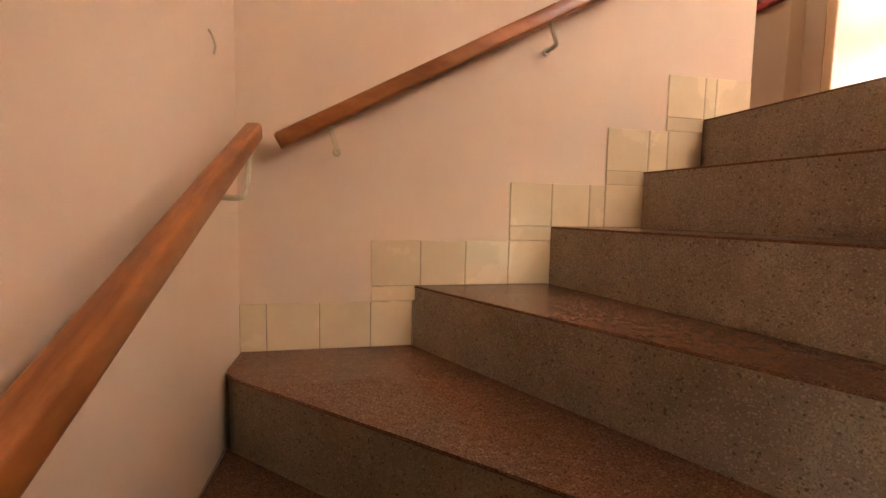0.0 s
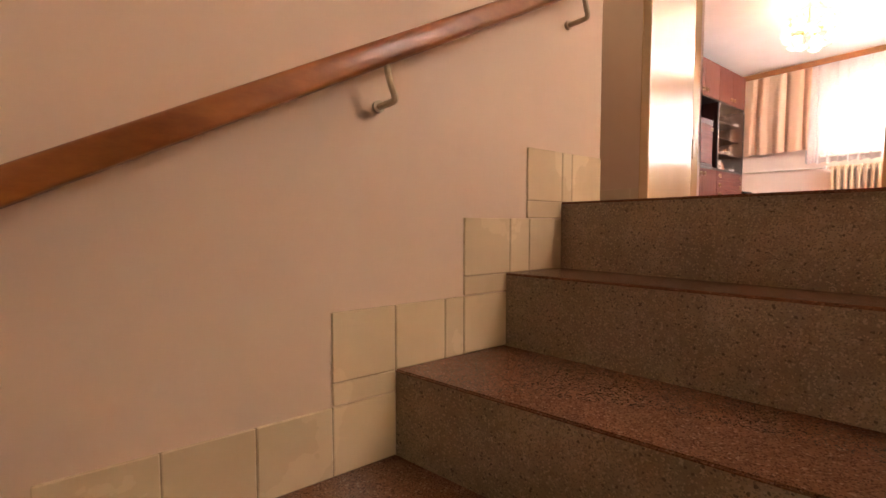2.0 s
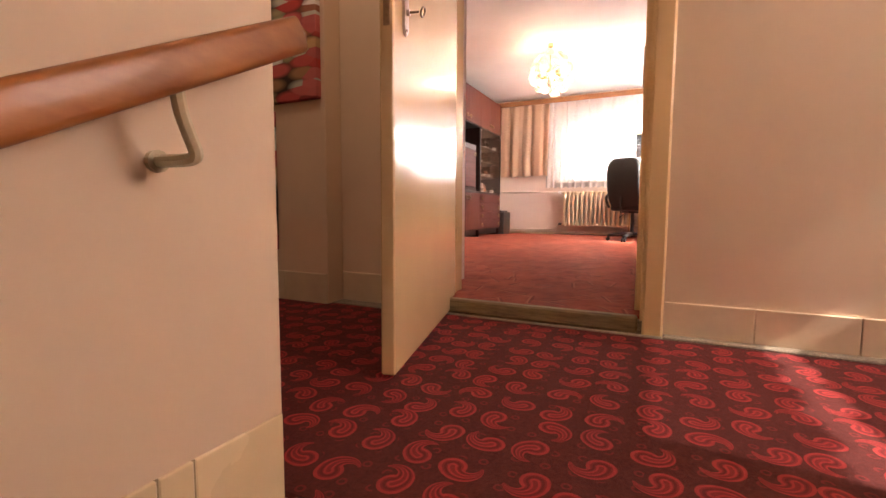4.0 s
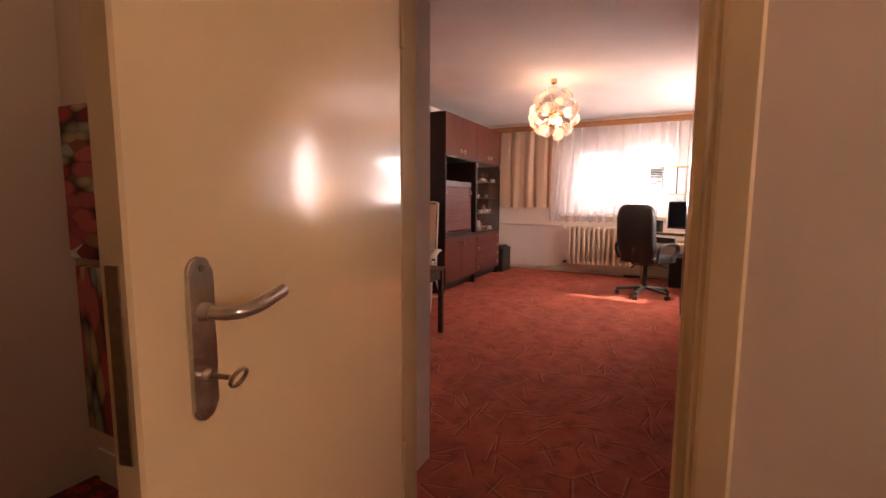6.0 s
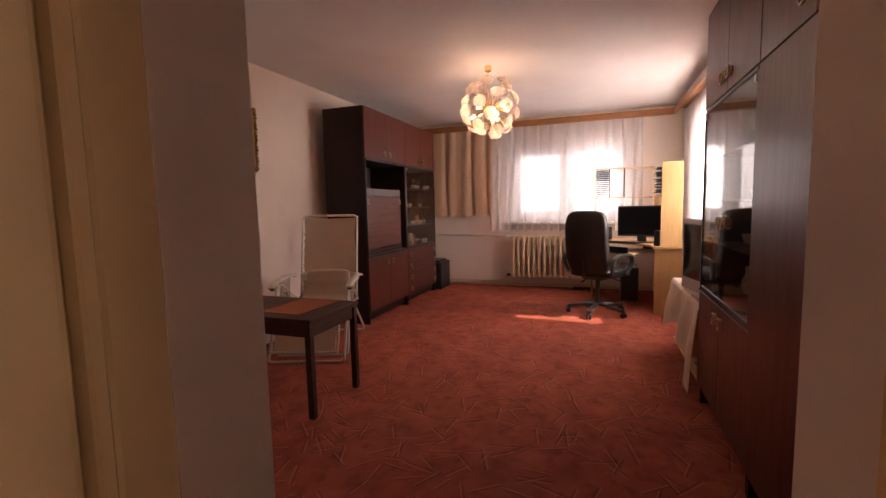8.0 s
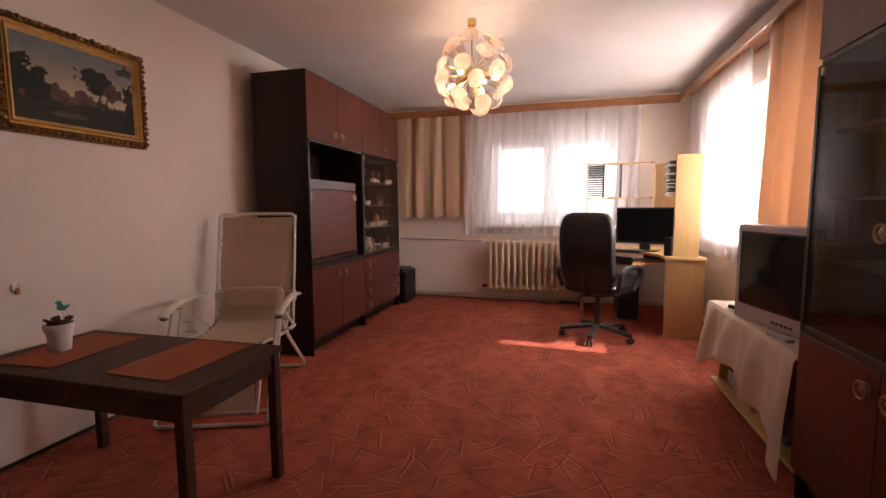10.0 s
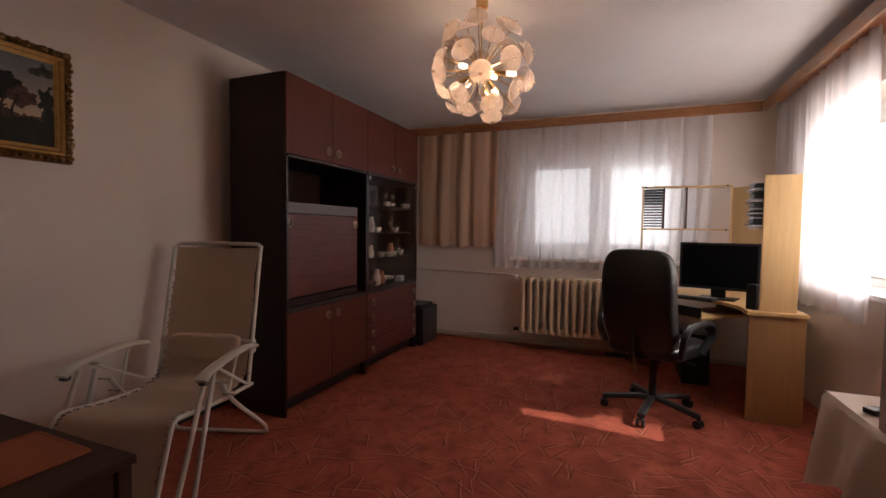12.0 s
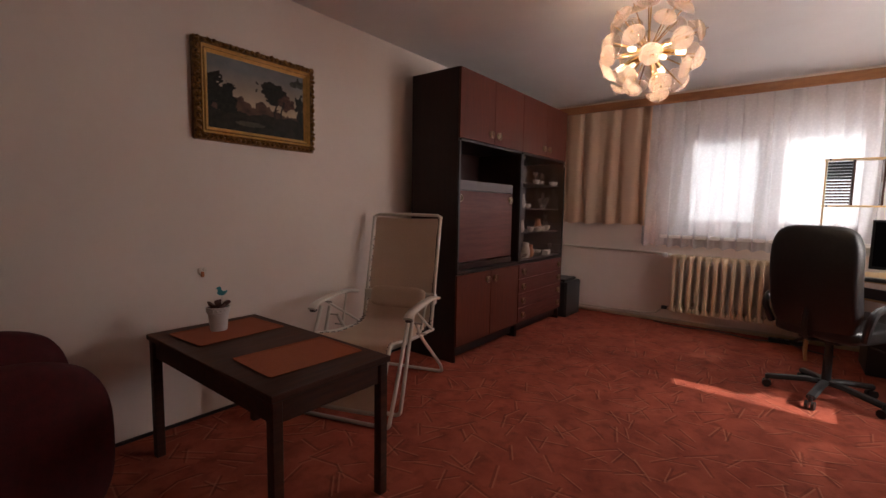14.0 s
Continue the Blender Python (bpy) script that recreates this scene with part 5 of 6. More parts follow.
part("pipe", tube(smooth_path([(9.695, 3.50, 0.762), (9.78, 3.56, 0.765), (9.82, 3.70, 0.77), (9.82, 5.03, 0.79)], 5), 0.011), PIPE, pp, smooth=True)
part("pipe", tube(smooth_path([(9.695, 3.50, 0.19), (9.74, 3.56, 0.14), (9.78, 3.62, 0.10), (9.79, 3.9, 0.075), (9.79, 5.03, 0.07)], 5), 0.011), PIPE, pp, smooth=True)
part("pipe", tube([(9.81, 1.3, 0.045), (9.81, 3.9, 0.045), (9.81, 5.03, 0.03)], 0.010), PIPE, pp, smooth=True)
part("joint", rod((9.79, 3.86, 0.078), (9.79, 3.94, 0.074), 0.018, seg=12), PIPE, pp)
sk = thing("wall_skirting", "thin pale skirting along the room walls", "skirting", kind="structure")
part("strip", box(9.836, 1.11, 0.0, 9.848, 5.04, 0.03, 0.003), RADIATOR, sk)
part("strip", box(3.94, 5.038, 0.0, 9.83, 5.048, 0.02, 0.003), BLACK_EDGE, sk)
cb = thing("floor_cable", "loose dark cable along the window wall", "cable")
part("cable", tube(smooth_path([(9.74, 3.6, 0.012), (9.68, 3.3, 0.01), (9.72, 3.0, 0.012), (9.62, 2.7, 0.01), (9.7, 2.45, 0.012), (9.55, 2.3, 0.01), (9.45, 2.1, 0.012)], 6), 0.006), CABLE, cb, smooth=True)
cb2 = thing("floor_cable", "loose dark cable below the bright window", "cable")
part("cable", tube(smooth_path([(8.36, 1.3, 0.01), (8.15, 1.22, 0.012), (7.9, 1.26, 0.01), (7.6, 1.18, 0.012), (7.35, 1.22, 0.01)], 6), 0.006), CABLE, cb2, smooth=True)
sk2 = thing("socket_strip", "dark extension socket strip on the carpet", "socket strip", (9.70, 2.43, 0), 93)
part("body", box(-0.14, -0.03, 0, 0.14, 0.03, 0.04, 0.005), BLACK_PLASTIC, sk2)
for k in range(3):
    part("socket", rod((-0.09 + k * 0.09, 0, 0.04), (-0.09 + k * 0.09, 0, 0.043), 0.02, seg=14), GREY_PLASTIC, sk2)
# ---- folding lounge chair ----
lc = thing("lounge_chair", "white tubular folding lounge chair with a beige sling", "chair", (6.45, 4.55, 0), 198.6)
W = 0.265
TR = 0.0115


def side_loop(pts, r=TR, steps=5):
    return tube(smooth_path(pts, steps), r, seg=9)


back = [(-0.29, W, 0.36), (-0.31, W, 0.44), (-0.447, W, 1.09), (-0.462, W, 1.135), (-0.472, W - 0.02, 1.156), (-0.475, W - 0.05, 1.162), (-0.475, 0, 1.165),
        (-0.475, -W + 0.05, 1.162), (-0.472, -W + 0.02, 1.156), (-0.462, -W, 1.135), (-0.447, -W, 1.09), (-0.31, -W, 0.44), (-0.29, -W, 0.36)]
part("back_frame", side_loop(back, TR, 4), WHITE_METAL, lc, "white enamelled tube frame", smooth=True)
seat = [(-0.34, W, 0.365), (0.05, W, 0.40), (0.29, W, 0.44), (0.33, W, 0.435), (0.36, W, 0.40), (0.47, W, 0.12), (0.478, W - 0.03, 0.105), (0.48, 0, 0.10), (0.478, -W + 0.03, 0.105), (0.47, -W, 0.12),
        (0.36, -W, 0.40), (0.33, -W, 0.435), (0.29, -W, 0.44), (0.05, -W, 0.40), (-0.34, -W, 0.365)]
part("seat_frame", side_loop(seat, TR, 4), WHITE_METAL, lc, smooth=True)
for x0, z0, x1, y, nm in ((0.17, 0.585, 0.43, 0.305, "front_leg"), (0.09, 0.57, 0.27, 0.295, "middle_leg")):
    u = [(x0, y, z0), (x0 + (x1 - x0) * 0.5, y, z0 * 0.5), (x1 - 0.02, y, 0.06), (x1 - 0.004, y, 0.028), (x1, y - 0.02, 0.013), (x1, y - 0.06, 0.0115), (x1, 0, 0.0115), (x1, -y + 0.06, 0.0115),
         (x1, -y + 0.02, 0.013), (x1 - 0.004, -y, 0.028), (x1 - 0.02, -y, 0.06), (x0 + (x1 - x0) * 0.5, -y, z0 * 0.5), (x0, -y, z0)]
    part(nm, side_loop(u, TR, 4), WHITE_METAL, lc, smooth=True)
rear = [(0.02, 0.285, 0.50), (-0.10, 0.285, 0.36), (-0.42, 0.285, 0.10), (-0.475, 0.285, 0.03), (-0.485, 0.265, 0.013), (-0.487, 0.22, 0.0115), (-0.487, 0, 0.0115), (-0.487, -0.22, 0.0115), (-0.485, -0.265, 0.013),
        (-0.475, -0.285, 0.03), (-0.42, -0.285, 0.10), (-0.10, -0.285, 0.36), (0.02, -0.285, 0.50)]
part("rear_leg", side_loop(rear, TR, 4), WHITE_METAL, lc, smooth=True)
for s in (1, -1):
    arm = bmesh.new()
    pts = smooth_path([(-0.27, s * 0.312, 0.607), (-0.15, s * 0.32, 0.626), (0.0, s * 0.325, 0.625), (0.12, s * 0.327, 0.614), (0.20, s * 0.327, 0.60), (0.24, s * 0.327, 0.577)], 5)
    tube(pts, 0.031, arm, seg=10, flat=0.42)
    part("armrest", arm, WHITE_METAL, lc, "curved white plastic armrest", smooth=True)
    part("arm_strut", rod((-0.12, s * 0.30, 0.615), (-0.04, s * 0.285, 0.40), 0.008), WHITE_METAL, lc)
    part("arm_strut", rod((0.10, s * 0.31, 0.60), (-0.26, s * 0.28, 0.39), 0.008), WHITE_METAL, lc)
    part("arm_tip", box(0.205, s * 0.327 - 0.02, 0.556, 0.238, s * 0.327 + 0.02, 0.578, 0.006), CABLE, lc)
    for p in ((0.10, 0.60), (-0.03, 0.42), (0.03, 0.50)):
        part("rivet", rod((p[0], s * 0.27, p[1]), (p[0], s * 0.335, p[1]), 0.006, seg=8), CHROME, lc)


def sling_line(v):
    """Along the sling, from the top of the back to the foot."""
    pts = [Vector((-0.462, 0, 1.14)), Vector((-0.43, 0, 0.99)), Vector((-0.37, 0, 0.71)), Vector((-0.315, 0, 0.47)), Vector((-0.23, 0, 0.395)), Vector((0.03, 0, 0.39)), Vector((0.27, 0, 0.435)), Vector((0.345, 0, 0.405)),
           Vector((0.40, 0, 0.27)), Vector((0.465, 0, 0.115))]
    k = v * (len(pts) - 1)
    i = min(int(k), len(pts) - 2)
    t = k - i
    a, b, c, d = pts[max(i - 1, 0)], pts[i], pts[i + 1], pts[min(i + 2, len(pts) - 1)]
    return 0.5 * (2 * b + (c - a) * t + (2 * a - 5 * b + 4 * c - d) * t * t + (3 * b - a - 3 * c + d) * t ** 3)


def sling(u, v):
    p = sling_line(v)
    sag = 0.022 * (1 - (2 * u - 1) ** 2)
    wide = W - 0.019 + 0.003 * math.sin(v * 40)
    return (p.x - sag * (0.7 if v < 0.45 else 0.1), (2 * u - 1) * wide, p.z - sag * (0.2 if v < 0.45 else 0.8))


part("sling", sheet(sling, 16, 54, 0.004), SLING, lc, "beige fabric sling", smooth=True)
for s in (1, -1):
    lace = []
    for k in range(56):
        v = 0.10 + 0.82 * k / 55
        p = sling_line(v)
        lace.append((p.x, s * ((W - 0.024) if k % 2 else (W + 0.006)), p.z + 0.004))
    part("lacing", tube(lace, 0.0035, seg=5), CABLE, lc, "dark elastic lacing")
part("pillow", cushion(0.035, 0.205, 0.075, pose(-0.315, 0, 0.58, 0, -12, 0), seg=8), SLING, lc, "padded beige lumbar pillow", smooth=True)
part("pillow_strap", box(-0.37, 0.19, 0.54, -0.33, 0.28, 0.62, 0.008), WHITE_METAL, lc)
part("pillow_strap", box(-0.37, -0.28, 0.54, -0.33, -0.19, 0.62, 0.008), WHITE_METAL, lc)

# ---- side table ----
tb = thing("side_table", "dark walnut side table with two placemats on it", "table")
X0, X1, TY0, TY1 = 5.235, 5.775, 3.75, 4.83
part("tabletop", box(X0, TY0, 0.574, X1, TY1, 0.60, 0.003), TABLE_WOOD, tb)
for x in (X0 + 0.028, X1 - 0.028):
    for y in (TY0 + 0.03, TY1 - 0.03):
        part("leg", box(x - 0.020, y - 0.020, 0, x + 0.020, y + 0.020, 0.573, 0.003), TABLE_WOOD, tb)
for y in (TY0 + 0.02, TY1 - 0.042):
    part("apron", box(X0 + 0.053, y, 0.49, X1 - 0.053, y + 0.02, 0.573, 0.001), TABLE_WOOD, tb)
for x in (X0 + 0.02, X1 - 0.042):
    part("apron", box(x, TY0 + 0.055, 0.49, x + 0.02, TY1 - 0.055, 0.573, 0.001), TABLE_WOOD, tb)


def placemat(x, y, turn):
    p = thing("placemat", "orange woven placemat on the dark table", "placemat", (x, y, 0.6005), turn, group="placemats")
    part("mat", box(-0.205, -0.145, 0, 0.205, 0.145, 0.003, 0.001), PLACEMAT, p)
    for s in (1, -1):
        part("border", box(-0.205, s * 0.145 - 0.006, 0.0031, 0.205, s * 0.145 + 0.006, 0.0042), PLACEMAT, p)
        part("border", box(s * 0.205 - 0.006, -0.139, 0.0031, s * 0.205 + 0.006, 0.139, 0.0042), PLACEMAT, p)


placemat(5.515, 4.60, 3)
placemat(5.53, 4.035, -2)
fp = thing("flower_pot", "white ceramic pot with small dark red leaves", "potted plant", (5.486, 4.642, 0.604))
part("pot", lathe([(0, 0), (0.036, 0), (0.038, 0.004), (0.043, 0.055), (0.047, 0.085), (0.052, 0.088), (0.054, 0.115), (0.051, 0.117), (0.047, 0.10), (0, 0.098)], seg=32), POT, fp, smooth=True)
for k in range(18):
    a = 2 * math.pi * k / 18
    part("embossed_dot", lathe([(0, 0.003), (0.003, 0.002), (0.005, 0)], m=pose(0.0525 * math.cos(a), 0.0525 * math.sin(a), 0.102, 0, 90, math.degrees(a)), seg=8), POT, fp)
part("soil", lathe([(0, 0.103), (0.03, 0.102), (0.0465, 0.0985)], seg=20), SOIL, fp)
for k in range(26):
    a, rr = k * 2.4, 0.012 + 0.036 * ((k * 0.618) % 1)
    lf = cushion(0.017, 0.012, 0.0045, pose(rr * math.cos(a), rr * math.sin(a), 0.115 + 0.014 * math.sin(k * 1.9), 25 * math.sin(k), -28, math.degrees(a)), seg=2)
    part("leaf", lf, LEAF, fp, smooth=True)
pk = thing("duck_pick", "turquoise duck-shaped plant pick on a stick", "ornament", (5.50, 4.63, 0.604))
part("stick", rod((0, 0, 0.09), (0, 0, 0.175), 0.0015, seg=6), WHITE_METAL, pk)
duck = [(-0.022, -0.004), (-0.012, -0.014), (0.008, -0.015), (0.019, -0.004), (0.026, 0.010), (0.012, 0.006), (0.004, 0.006), (-0.002, 0.014), (-0.003, 0.024), (-0.010, 0.030), (-0.018, 0.027), (-0.027, 0.020), (-0.019, 0.017), (-0.018, 0.006)]
part("duck", move(prism(duck, -0.002, 0.002), pose(0, 0, 0.185, 90, 0, -22)), TURQUOISE, pk)
ws = thing("wall_ornament", "small pale plaster ornament fixed to the wall", "ornament", (5.588, 5.05, 0.84))
part("plate", lathe([(0, 0.012), (0.018, 0.010), (0.024, 0.0)], m=pose(0, 0, 0, 90, 0, 0), seg=14), PORCELAIN, ws, smooth=True)
for x in (-0.012, 0.012):
    part("petal", cushion(0.011, 0.006, 0.009, pose(x, -0.012, 0.012), seg=2), PORCELAIN, ws, smooth=True)
part("drop", cushion(0.009, 0.006, 0.016, pose(0, -0.010, -0.016), seg=2), ORANGE_GLAZE, ws, smooth=True)

# ---- armchair ----
ac = thing("armchair", "dark red plush armchair beside the side table", "armchair", (4.62, 4.66, 0), 90)
part("seat", cushion(0.20, 0.30, 0.10, pose(0, -0.03, 0.34)), ARMCHAIR, ac, smooth=True)
part("base", cushion(0.24, 0.31, 0.10, pose(0, 0, 0.15)), ARMCHAIR, ac, smooth=True)
part("backrest", cushion(0.30, 0.10, 0.29, pose(0, 0.29, 0.40, -8, 0, 0), power=3.2), ARMCHAIR, ac, smooth=True)
for s in (1, -1):
    part("armrest", cushion(0.10, 0.345, 0.318, pose(s * 0.28, -0.01, 0.378), power=3.0), ARMCHAIR, ac, "rounded dark red plush armrest", smooth=True)
    for y in (-0.24, 0.24):
        part("foot", rod((s * 0.20, y, 0), (s * 0.20, y, 0.07), 0.02, 0.026), TABLE_WOOD, ac)

# ---- painting ----
pt = thing("painting", "dark landscape painting with trees in an ornate gilt frame", "painting")
PX0, PX1, PZ0, PZ1, PY = 5.565, 6.315, 1.567, 2.11, 5.05


def paint_colour(u, v):
    """Landscape: pale evening sky, two dark trees, hills, water and a dark foreground."""
    def n(s, k):
        return noise.fractal((u * s * 1.35, v * s, k), 0.9, 2.0, 4)
    sky = Vector((0.17, 0.18, 0.185)).lerp(Vector((0.52, 0.38, 0.25)), max(0, min(1, 1.7 - 2.0 * v)))
    c = sky + Vector((0.04, 0.035, 0.03)) * n(4, 1)
    if v < 0.46 + 0.10 * n(6, 5) - 0.35 * max(0, u - 0.5):
        c = Vector((0.085, 0.042, 0.026)) + Vector((0.05, 0.024, 0.014)) * n(9, 2)
    if v < 0.29 + 0.05 * n(5, 9):
        c = Vector((0.018, 0.014, 0.009)) + Vector((0.012, 0.009, 0.006)) * n(10, 3)
    if ((u - 0.40) / 0.17) ** 2 + ((v - 0.13) / 0.04) ** 2 + 0.6 * n(8, 8) < 0.8:
        c = Vector((0.07, 0.058, 0.04)) + Vector((0.02, 0.018, 0.012)) * n(14, 6)
    for cu, cv, ru, rv, tone in ((0.62, 0.68, 0.15, 0.14, 0), (0.70, 0.56, 0.12, 0.10, 0), (0.79, 0.52, 0.09, 0.13, 1), (0.06, 0.50, 0.10, 0.26, 0), (0.18, 0.44, 0.10, 0.22, 0), (0.95, 0.48, 0.07, 0.26, 0), (0.92, 0.86, 0.09, 0.09, 2)):
        if ((u - cu) / ru) ** 2 + ((v - cv) / rv) ** 2 + (0.9 if tone < 2 else 1.6) * n(9, cu * 7) < (0.85 if tone < 2 else 0.5):
            base = (Vector((0.011, 0.010, 0.007)), Vector((0.075, 0.034, 0.022)), Vector((0.045, 0.045, 0.035)))[tone]
            c = base + base * 0.7 * n(22, 4)
    for cu in (0.68, 0.75, 0.95):
        if abs(u - cu - 0.02 * math.sin(v * 14)) < 0.009 and 0.22 < v < 0.55:
            c = Vector((0.02, 0.014, 0.01))
    return [max(0.004, q) for q in c]


NU, NV = 130, 96
cv = sheet(lambda u, v: (PX0 + 0.07 + (PX1 - PX0 - 0.14) * u, PY - 0.022, PZ0 + 0.07 + (PZ1 - PZ0 - 0.14) * v), NU, NV)
canvas_mat = mat("oil_paint", (0.1, 0.1, 0.1), 0.6, spec=0.25, bump=0.25, bump_scale=150)
qn = Nodes(canvas_mat)
at_node = qn.n.new("ShaderNodeAttribute")
at_node.attribute_name = "paint"
qn.l.new(at_node.outputs["Color"], qn.n["Principled BSDF"].inputs["Base Color"])
canvas = part("canvas", cv, canvas_mat, pt, "dark oil-painted landscape")
layer = canvas.data.color_attributes.new("paint", "FLOAT_COLOR", "POINT")
for i, v in enumerate(canvas.data.vertices):
    u_, v_ = (v.co.x - PX0 - 0.07) / (PX1 - PX0 - 0.14), (v.co.z - PZ0 - 0.07) / (PZ1 - PZ0 - 0.14)
    layer.data[i].color = (*paint_colour(u_, v_), 1)


def frame_ring(inset, outset, y0, y1, name, material, bevel):
    b = bmesh.new()
    a = [(PX0 + outset, PZ0 + outset), (PX1 - outset, PZ0 + outset), (PX1 - outset, PZ1 - outset), (PX0 + outset, PZ1 - outset)]
    c = [(PX0 + inset, PZ0 + inset), (PX1 - inset, PZ0 + inset), (PX1 - inset, PZ1 - inset), (PX0 + inset, PZ1 - inset)]
    v = [[b.verts.new((x, y, z)) for x, z in ring] for ring, y in ((a, PY), (a, y0), (c, y1), (c, PY - 0.004))]
    for r in range(3):
        for k in range(4):
            b.faces.new((v[r][k], v[r][(k + 1) % 4], v[r + 1][(k + 1) % 4], v[r + 1][k]))
    if bevel:
        bmesh.ops.bevel(b, geom=list(b.edges), offset=bevel, segments=2, affect="EDGES")
    return part(name, b, material, pt)


frame_ring(0.036, 0.0, PY - 0.030, PY - 0.050, "outer_moulding", DARK_GOLD, 0.004)
frame_ring(0.050, 0.037, PY - 0.046, PY - 0.034, "inner_moulding", GOLD, 0.002)
frame_ring(0.056, 0.0505, PY - 0.028, PY - 0.027, "groove", DARK_GOLD, 0.0)
frame_ring(0.068, 0.0565, PY - 0.038, PY - 0.029, "slip", GOLD, 0.002)
frame_ring(0.073, 0.0685, PY - 0.027, PY - 0.025, "sight_edge", GOLD, 0.0)
orn = bmesh.new()
per = [(PX0 + 0.018 + k * 0.0307, z) for k in range(24) for z in (PZ0 + 0.017, PZ1 - 0.017)] + [(x, PZ0 + 0.03 + k * 0.0305) for k in range(17) for x in (PX0 + 0.017, PX1 - 0.017)]
for k, (x, z) in enumerate(per):
    bmesh.ops.create_icosphere(orn, subdivisions=1, radius=0.0125 + 0.003 * (k % 3), matrix=Matrix.LocRotScale((x, PY - 0.043, z), Euler((k, k * 2, 0)), (1.25 if k % 2 else 0.8, 0.7, 0.9)))
part("leaf_ornament", orn, DARK_GOLD, pt, "raised gilt leaf ornament", smooth=True)

# ---- chandelier ----
LX, LY, LZ = 7.266, 3.185, 2.13
ch = thing("chandelier", "brass burst chandelier with round pressed glass discs, lit", "chandelier", (LX, LY, LZ))
part("canopy", lathe([(0, 0.37), (0.032, 0.37), (0.033, 0.362), (0.031, 0.325), (0.012, 0.316), (0, 0.316)], seg=24), BRASS, ch, smooth=True)
part("stem", rod((0, 0, 0.34), (0, 0, 0.03), 0.0045, seg=10), BRASS, ch)
part("hub", lathe([(0, 0.035), (0.03, 0.03), (0.045, 0.012), (0.048, -0.01), (0.03, -0.03), (0, -0.036)], seg=24), BRASS, ch, smooth=True)
arm_dirs = []
ND = 37
for k in range(ND):
    zz = 1 - 2 * (k + 0.5) / ND
    a = k * 2.39996
    rr = math.sqrt(1 - zz * zz)
    d = Vector((rr * math.cos(a), rr * math.sin(a), zz))
    if d.z < 0.93:
        arm_dirs.append(d)
disc_profile = [(0.009, 0.004), (0.022, 0.003), (0.036, -0.003), (0.048, -0.012), (0.056, -0.024), (0.058, -0.030), (0.055, -0.0285), (0.045, -0.015), (0.034, -0.008), (0.021, -0.002), (0.009, -0.002)]
for k, d in enumerate(arm_dirs):
    reach = 0.255 + 0.05 * ((k * 0.618) % 1)
    tip = d * reach
    arm = part("arm", rod(d * 0.03, tip + d * 0.006, 0.0034, seg=8), BRASS, ch)
    tilt = Euler((0.25 * math.sin(k * 2.7), 0.25 * math.sin(k * 1.9 + 1), 0)).to_matrix().to_4x4()
    m = Matrix.Translation(tip) @ d.to_track_quat("Z", "Y").to_matrix().to_4x4() @ tilt
    disc = lathe(disc_profile, seg=64)
    for v in disc.verts:
        if round(math.atan2(v.co.y, v.co.x) / (2 * math.pi / 64)) % 2:
            v.co.z -= 0.045 * v.co.xy.length
    part("glass_disc", disc, LAMP_GLASS, arm, "pressed clear glass disc", smooth=True).matrix_basis = m
    part("finial", rod(tip, tip + d * 0.018, 0.005, 0.003, seg=8), BRONZE, arm)
for k in range(6):
    a = 2 * math.pi * k / 6 + 0.75
    d = Vector((math.cos(a), math.sin(a), -0.55 if k % 2 else -0.15)).normalized()
    sock = part("socket", rod(d * 0.035, d * 0.138, 0.0105, seg=12), BRASS, ch, "polished brass lamp sleeve")
    part("bulb", cushion(0.013, 0.013, 0.027, Matrix.Translation(d * 0.165) @ d.to_track_quat("Z", "Y").to_matrix().to_4x4(), seg=4), BULB, sock, "lit warm bulb", smooth=True)
for k in range(4):
    a = 2 * math.pi * k / 4 + 0.5
    data = bpy.data.lights.new("bulb_light", "POINT")
    data.energy, data.color, data.shadow_soft_size = 1.9, (1.0, 0.72, 0.50), 0.006
    ob = new("bulb_light", data)
    ob.location = (LX + 0.15 * math.cos(a), LY + 0.15 * math.sin(a), LZ - 0.05)

# ---- glassware in the wall unit ----
random.seed(5)
cup = [(0, 0), (0.018, 0), (0.022, 0.004), (0.034, 0.03), (0.036, 0.05), (0.033, 0.05), (0.030, 0.03), (0, 0.008)]
goblet = [(0, 0), (0.025, 0.0), (0.024, 0.003), (0.004, 0.008), (0.004, 0.05), (0.02, 0.065), (0.026, 0.09), (0.024, 0.12), (0.022, 0.12), (0.022, 0.09), (0, 0.07)]
vase = [(0, 0), (0.02, 0), (0.03, 0.03), (0.034, 0.06), (0.018, 0.10), (0.014, 0.14), (0.022, 0.16), (0.019, 0.16), (0.01, 0.14), (0, 0.12)]
bowl = [(0, 0), (0.025, 0), (0.03, 0.006), (0.06, 0.03), (0.07, 0.05), (0.066, 0.05), (0.05, 0.028), (0, 0.012)]
jug = [(0, 0), (0.03, 0), (0.042, 0.03), (0.04, 0.07), (0.028, 0.10), (0.026, 0.12), (0.032, 0.135), (0.028, 0.135), (0.02, 0.11), (0, 0.05)]
CLEAR = glass("clear_glassware", (0.9, 0.9, 0.88), 0.16, 0.08)


def piece_of_china(kind, label, profile, material, x, y, z, s):
    o = tagged(part(kind, move(lathe(profile, seg=18), Matrix.Diagonal((s, s, s, 1))), material, smooth=True), label, kind)
    o.location = (x, y, z)
    return o


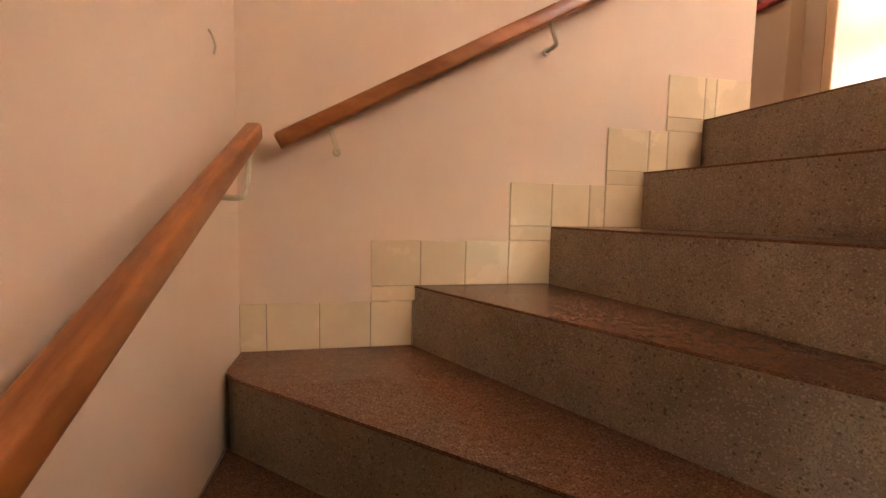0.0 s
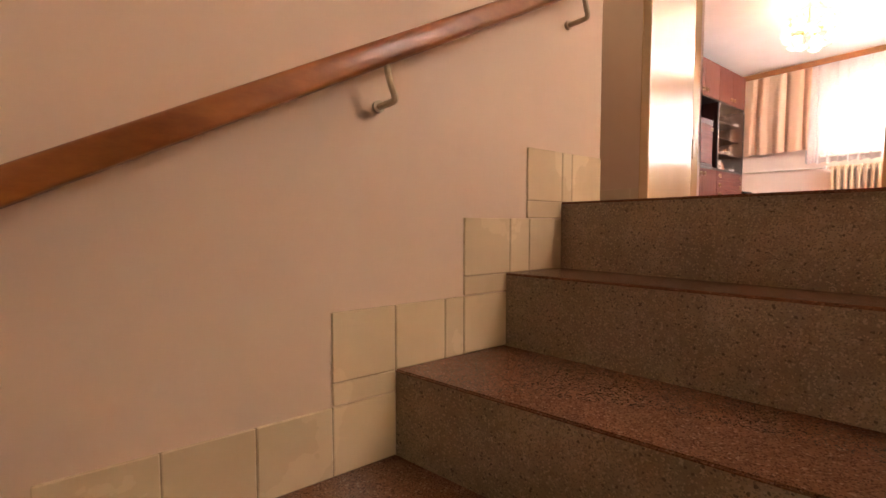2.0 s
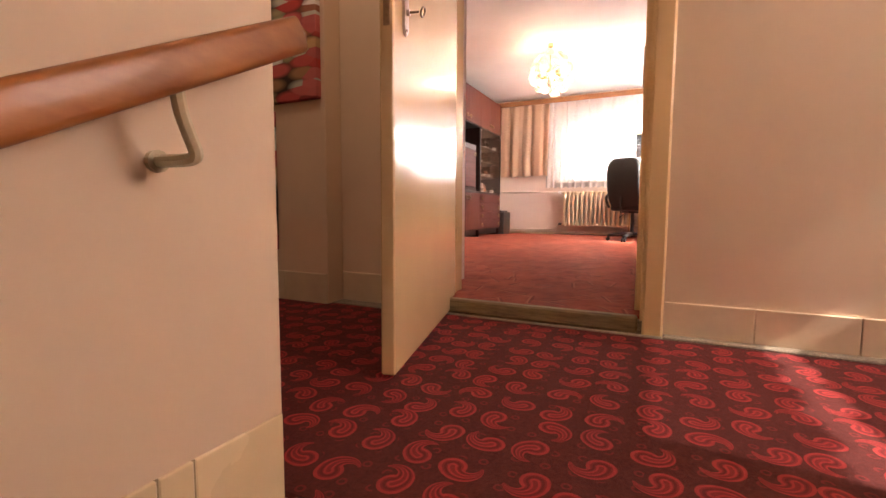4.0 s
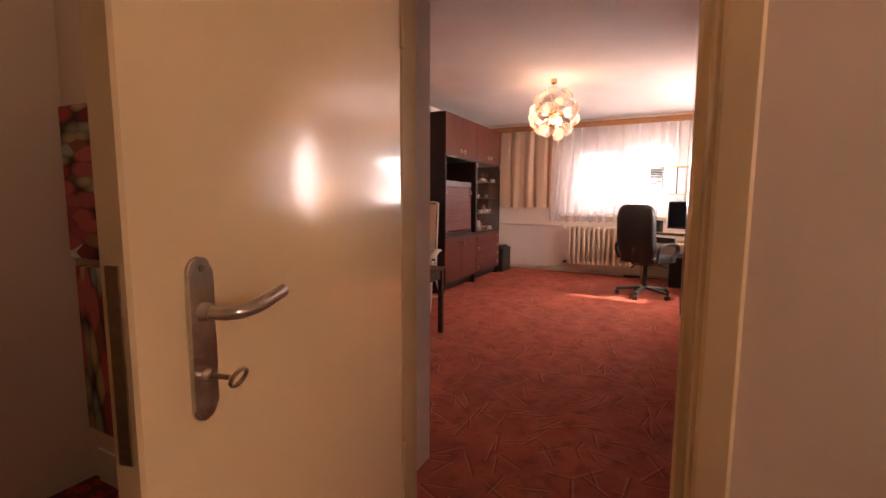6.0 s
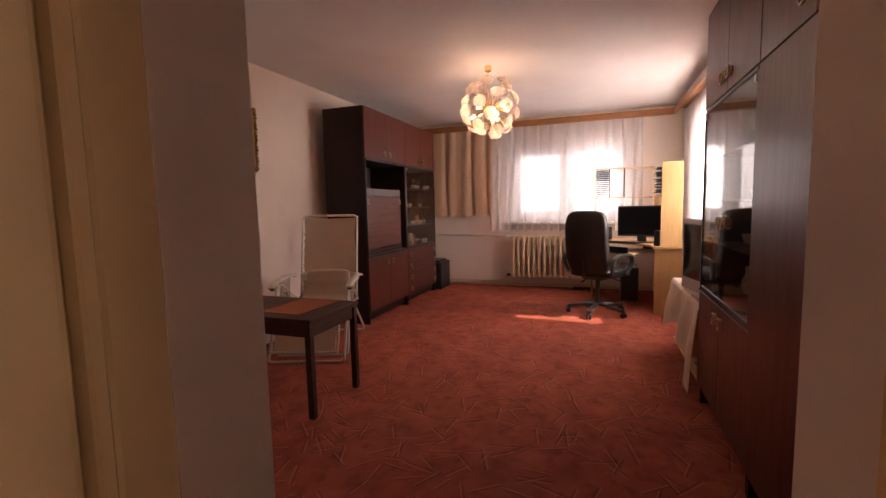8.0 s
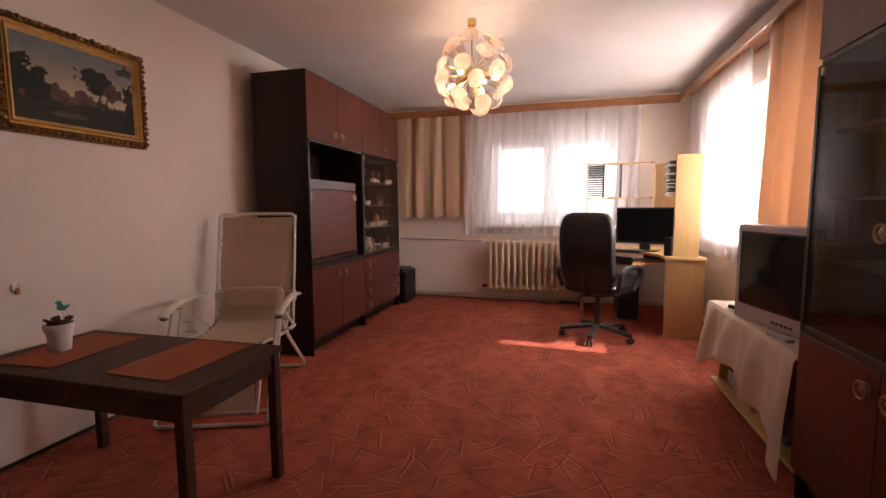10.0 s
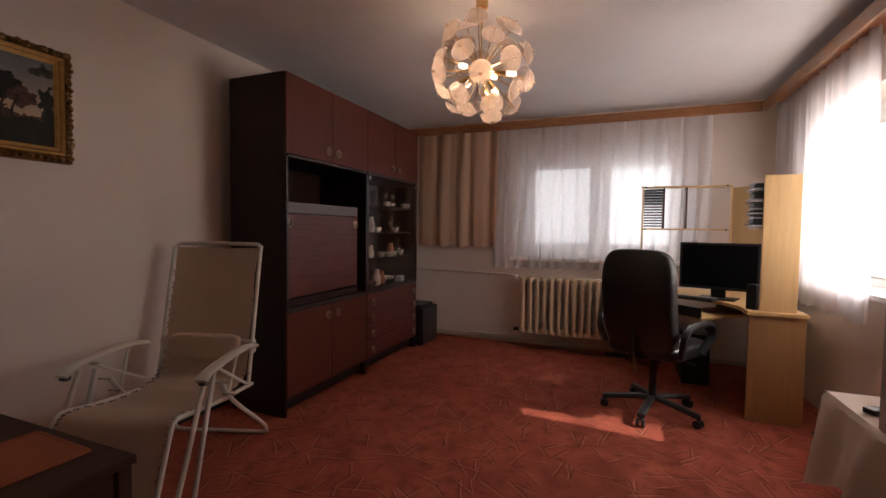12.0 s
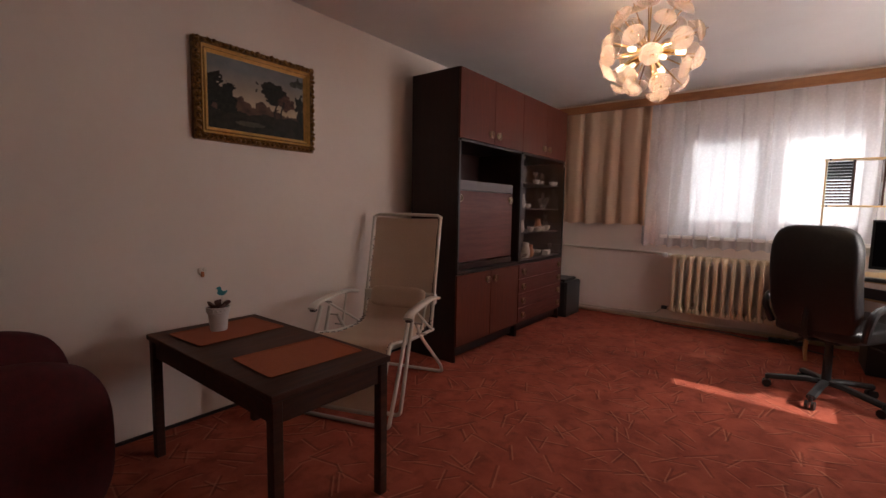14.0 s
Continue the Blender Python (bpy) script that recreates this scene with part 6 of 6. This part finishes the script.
for x0, y0, span in ((8.24, 4.545, 0.90),):
    for z, kinds in ((1.4825, "gggggguuuu"), (1.2325, "uvjugvug"), (0.9925, "vojupuovu"), (0.731, "bpjobupug")):
        for k, q in enumerate(kinds):
            x = x0 + 0.06 + span * (k + 0.25 + 0.3 * random.random()) / len(kinds)
            y = y0 + 0.12 * random.random()
            prof, kind, label, m = {"g": (goblet, "goblet", "clear stemmed glass on the cabinet shelf", CLEAR), "u": (cup, "cup", "white porcelain cup on the cabinet shelf", PORCELAIN),
                                    "v": (vase, "vase", "small glass vase on the cabinet shelf", CLEAR), "j": (jug, "jug", "white porcelain jug on the cabinet shelf", PORCELAIN),
                                    "b": (bowl, "bowl", "cut glass bowl on the cabinet shelf", CLEAR), "o": (jug, "jug", "orange glazed jug on the cabinet shelf", ORANGE_GLAZE),
                                    "p": (bowl, "bowl", "white porcelain bowl on the cabinet shelf", PORCELAIN)}[q]
            piece_of_china(kind, label, prof, m, x, y, z, 0.85 + 0.3 * random.random())
for x0 in (5.26,):
    for z, kinds in ((1.4825, "ggvgg"), (1.2325, "uvju"), (0.9925, "bogu"), (0.731, "bpj")):
        for k, q in enumerate(kinds):
            x = x0 + 0.08 + 0.78 * (k + 0.3 * random.random()) / len(kinds)
            prof, kind, label, m = {"g": (goblet, "goblet", "clear stemmed glass behind the glass door", CLEAR), "u": (cup, "cup", "white porcelain cup behind the glass door", PORCELAIN),
                                    "v": (vase, "vase", "small glass vase behind the glass door", CLEAR), "j": (jug, "jug", "white porcelain jug behind the glass door", PORCELAIN),
                                    "b": (bowl, "bowl", "cut glass bowl behind the glass door", CLEAR), "o": (jug, "jug", "orange glazed jug behind the glass door", ORANGE_GLAZE),
                                    "p": (bowl, "bowl", "white porcelain bowl behind the glass door", PORCELAIN)}[q]
            piece_of_china(kind, label, prof, m, x, 1.40 + 0.05 * random.random(), z, 0.9 + 0.25 * random.random())
bk = thing("card_box", "small white card box on the cabinet shelf", "box", (8.98, 4.56, 0.731), 10)
part("box", box(-0.05, -0.03, 0, 0.05, 0.03, 0.05, 0.002), WINDOW_PAINT, bk)
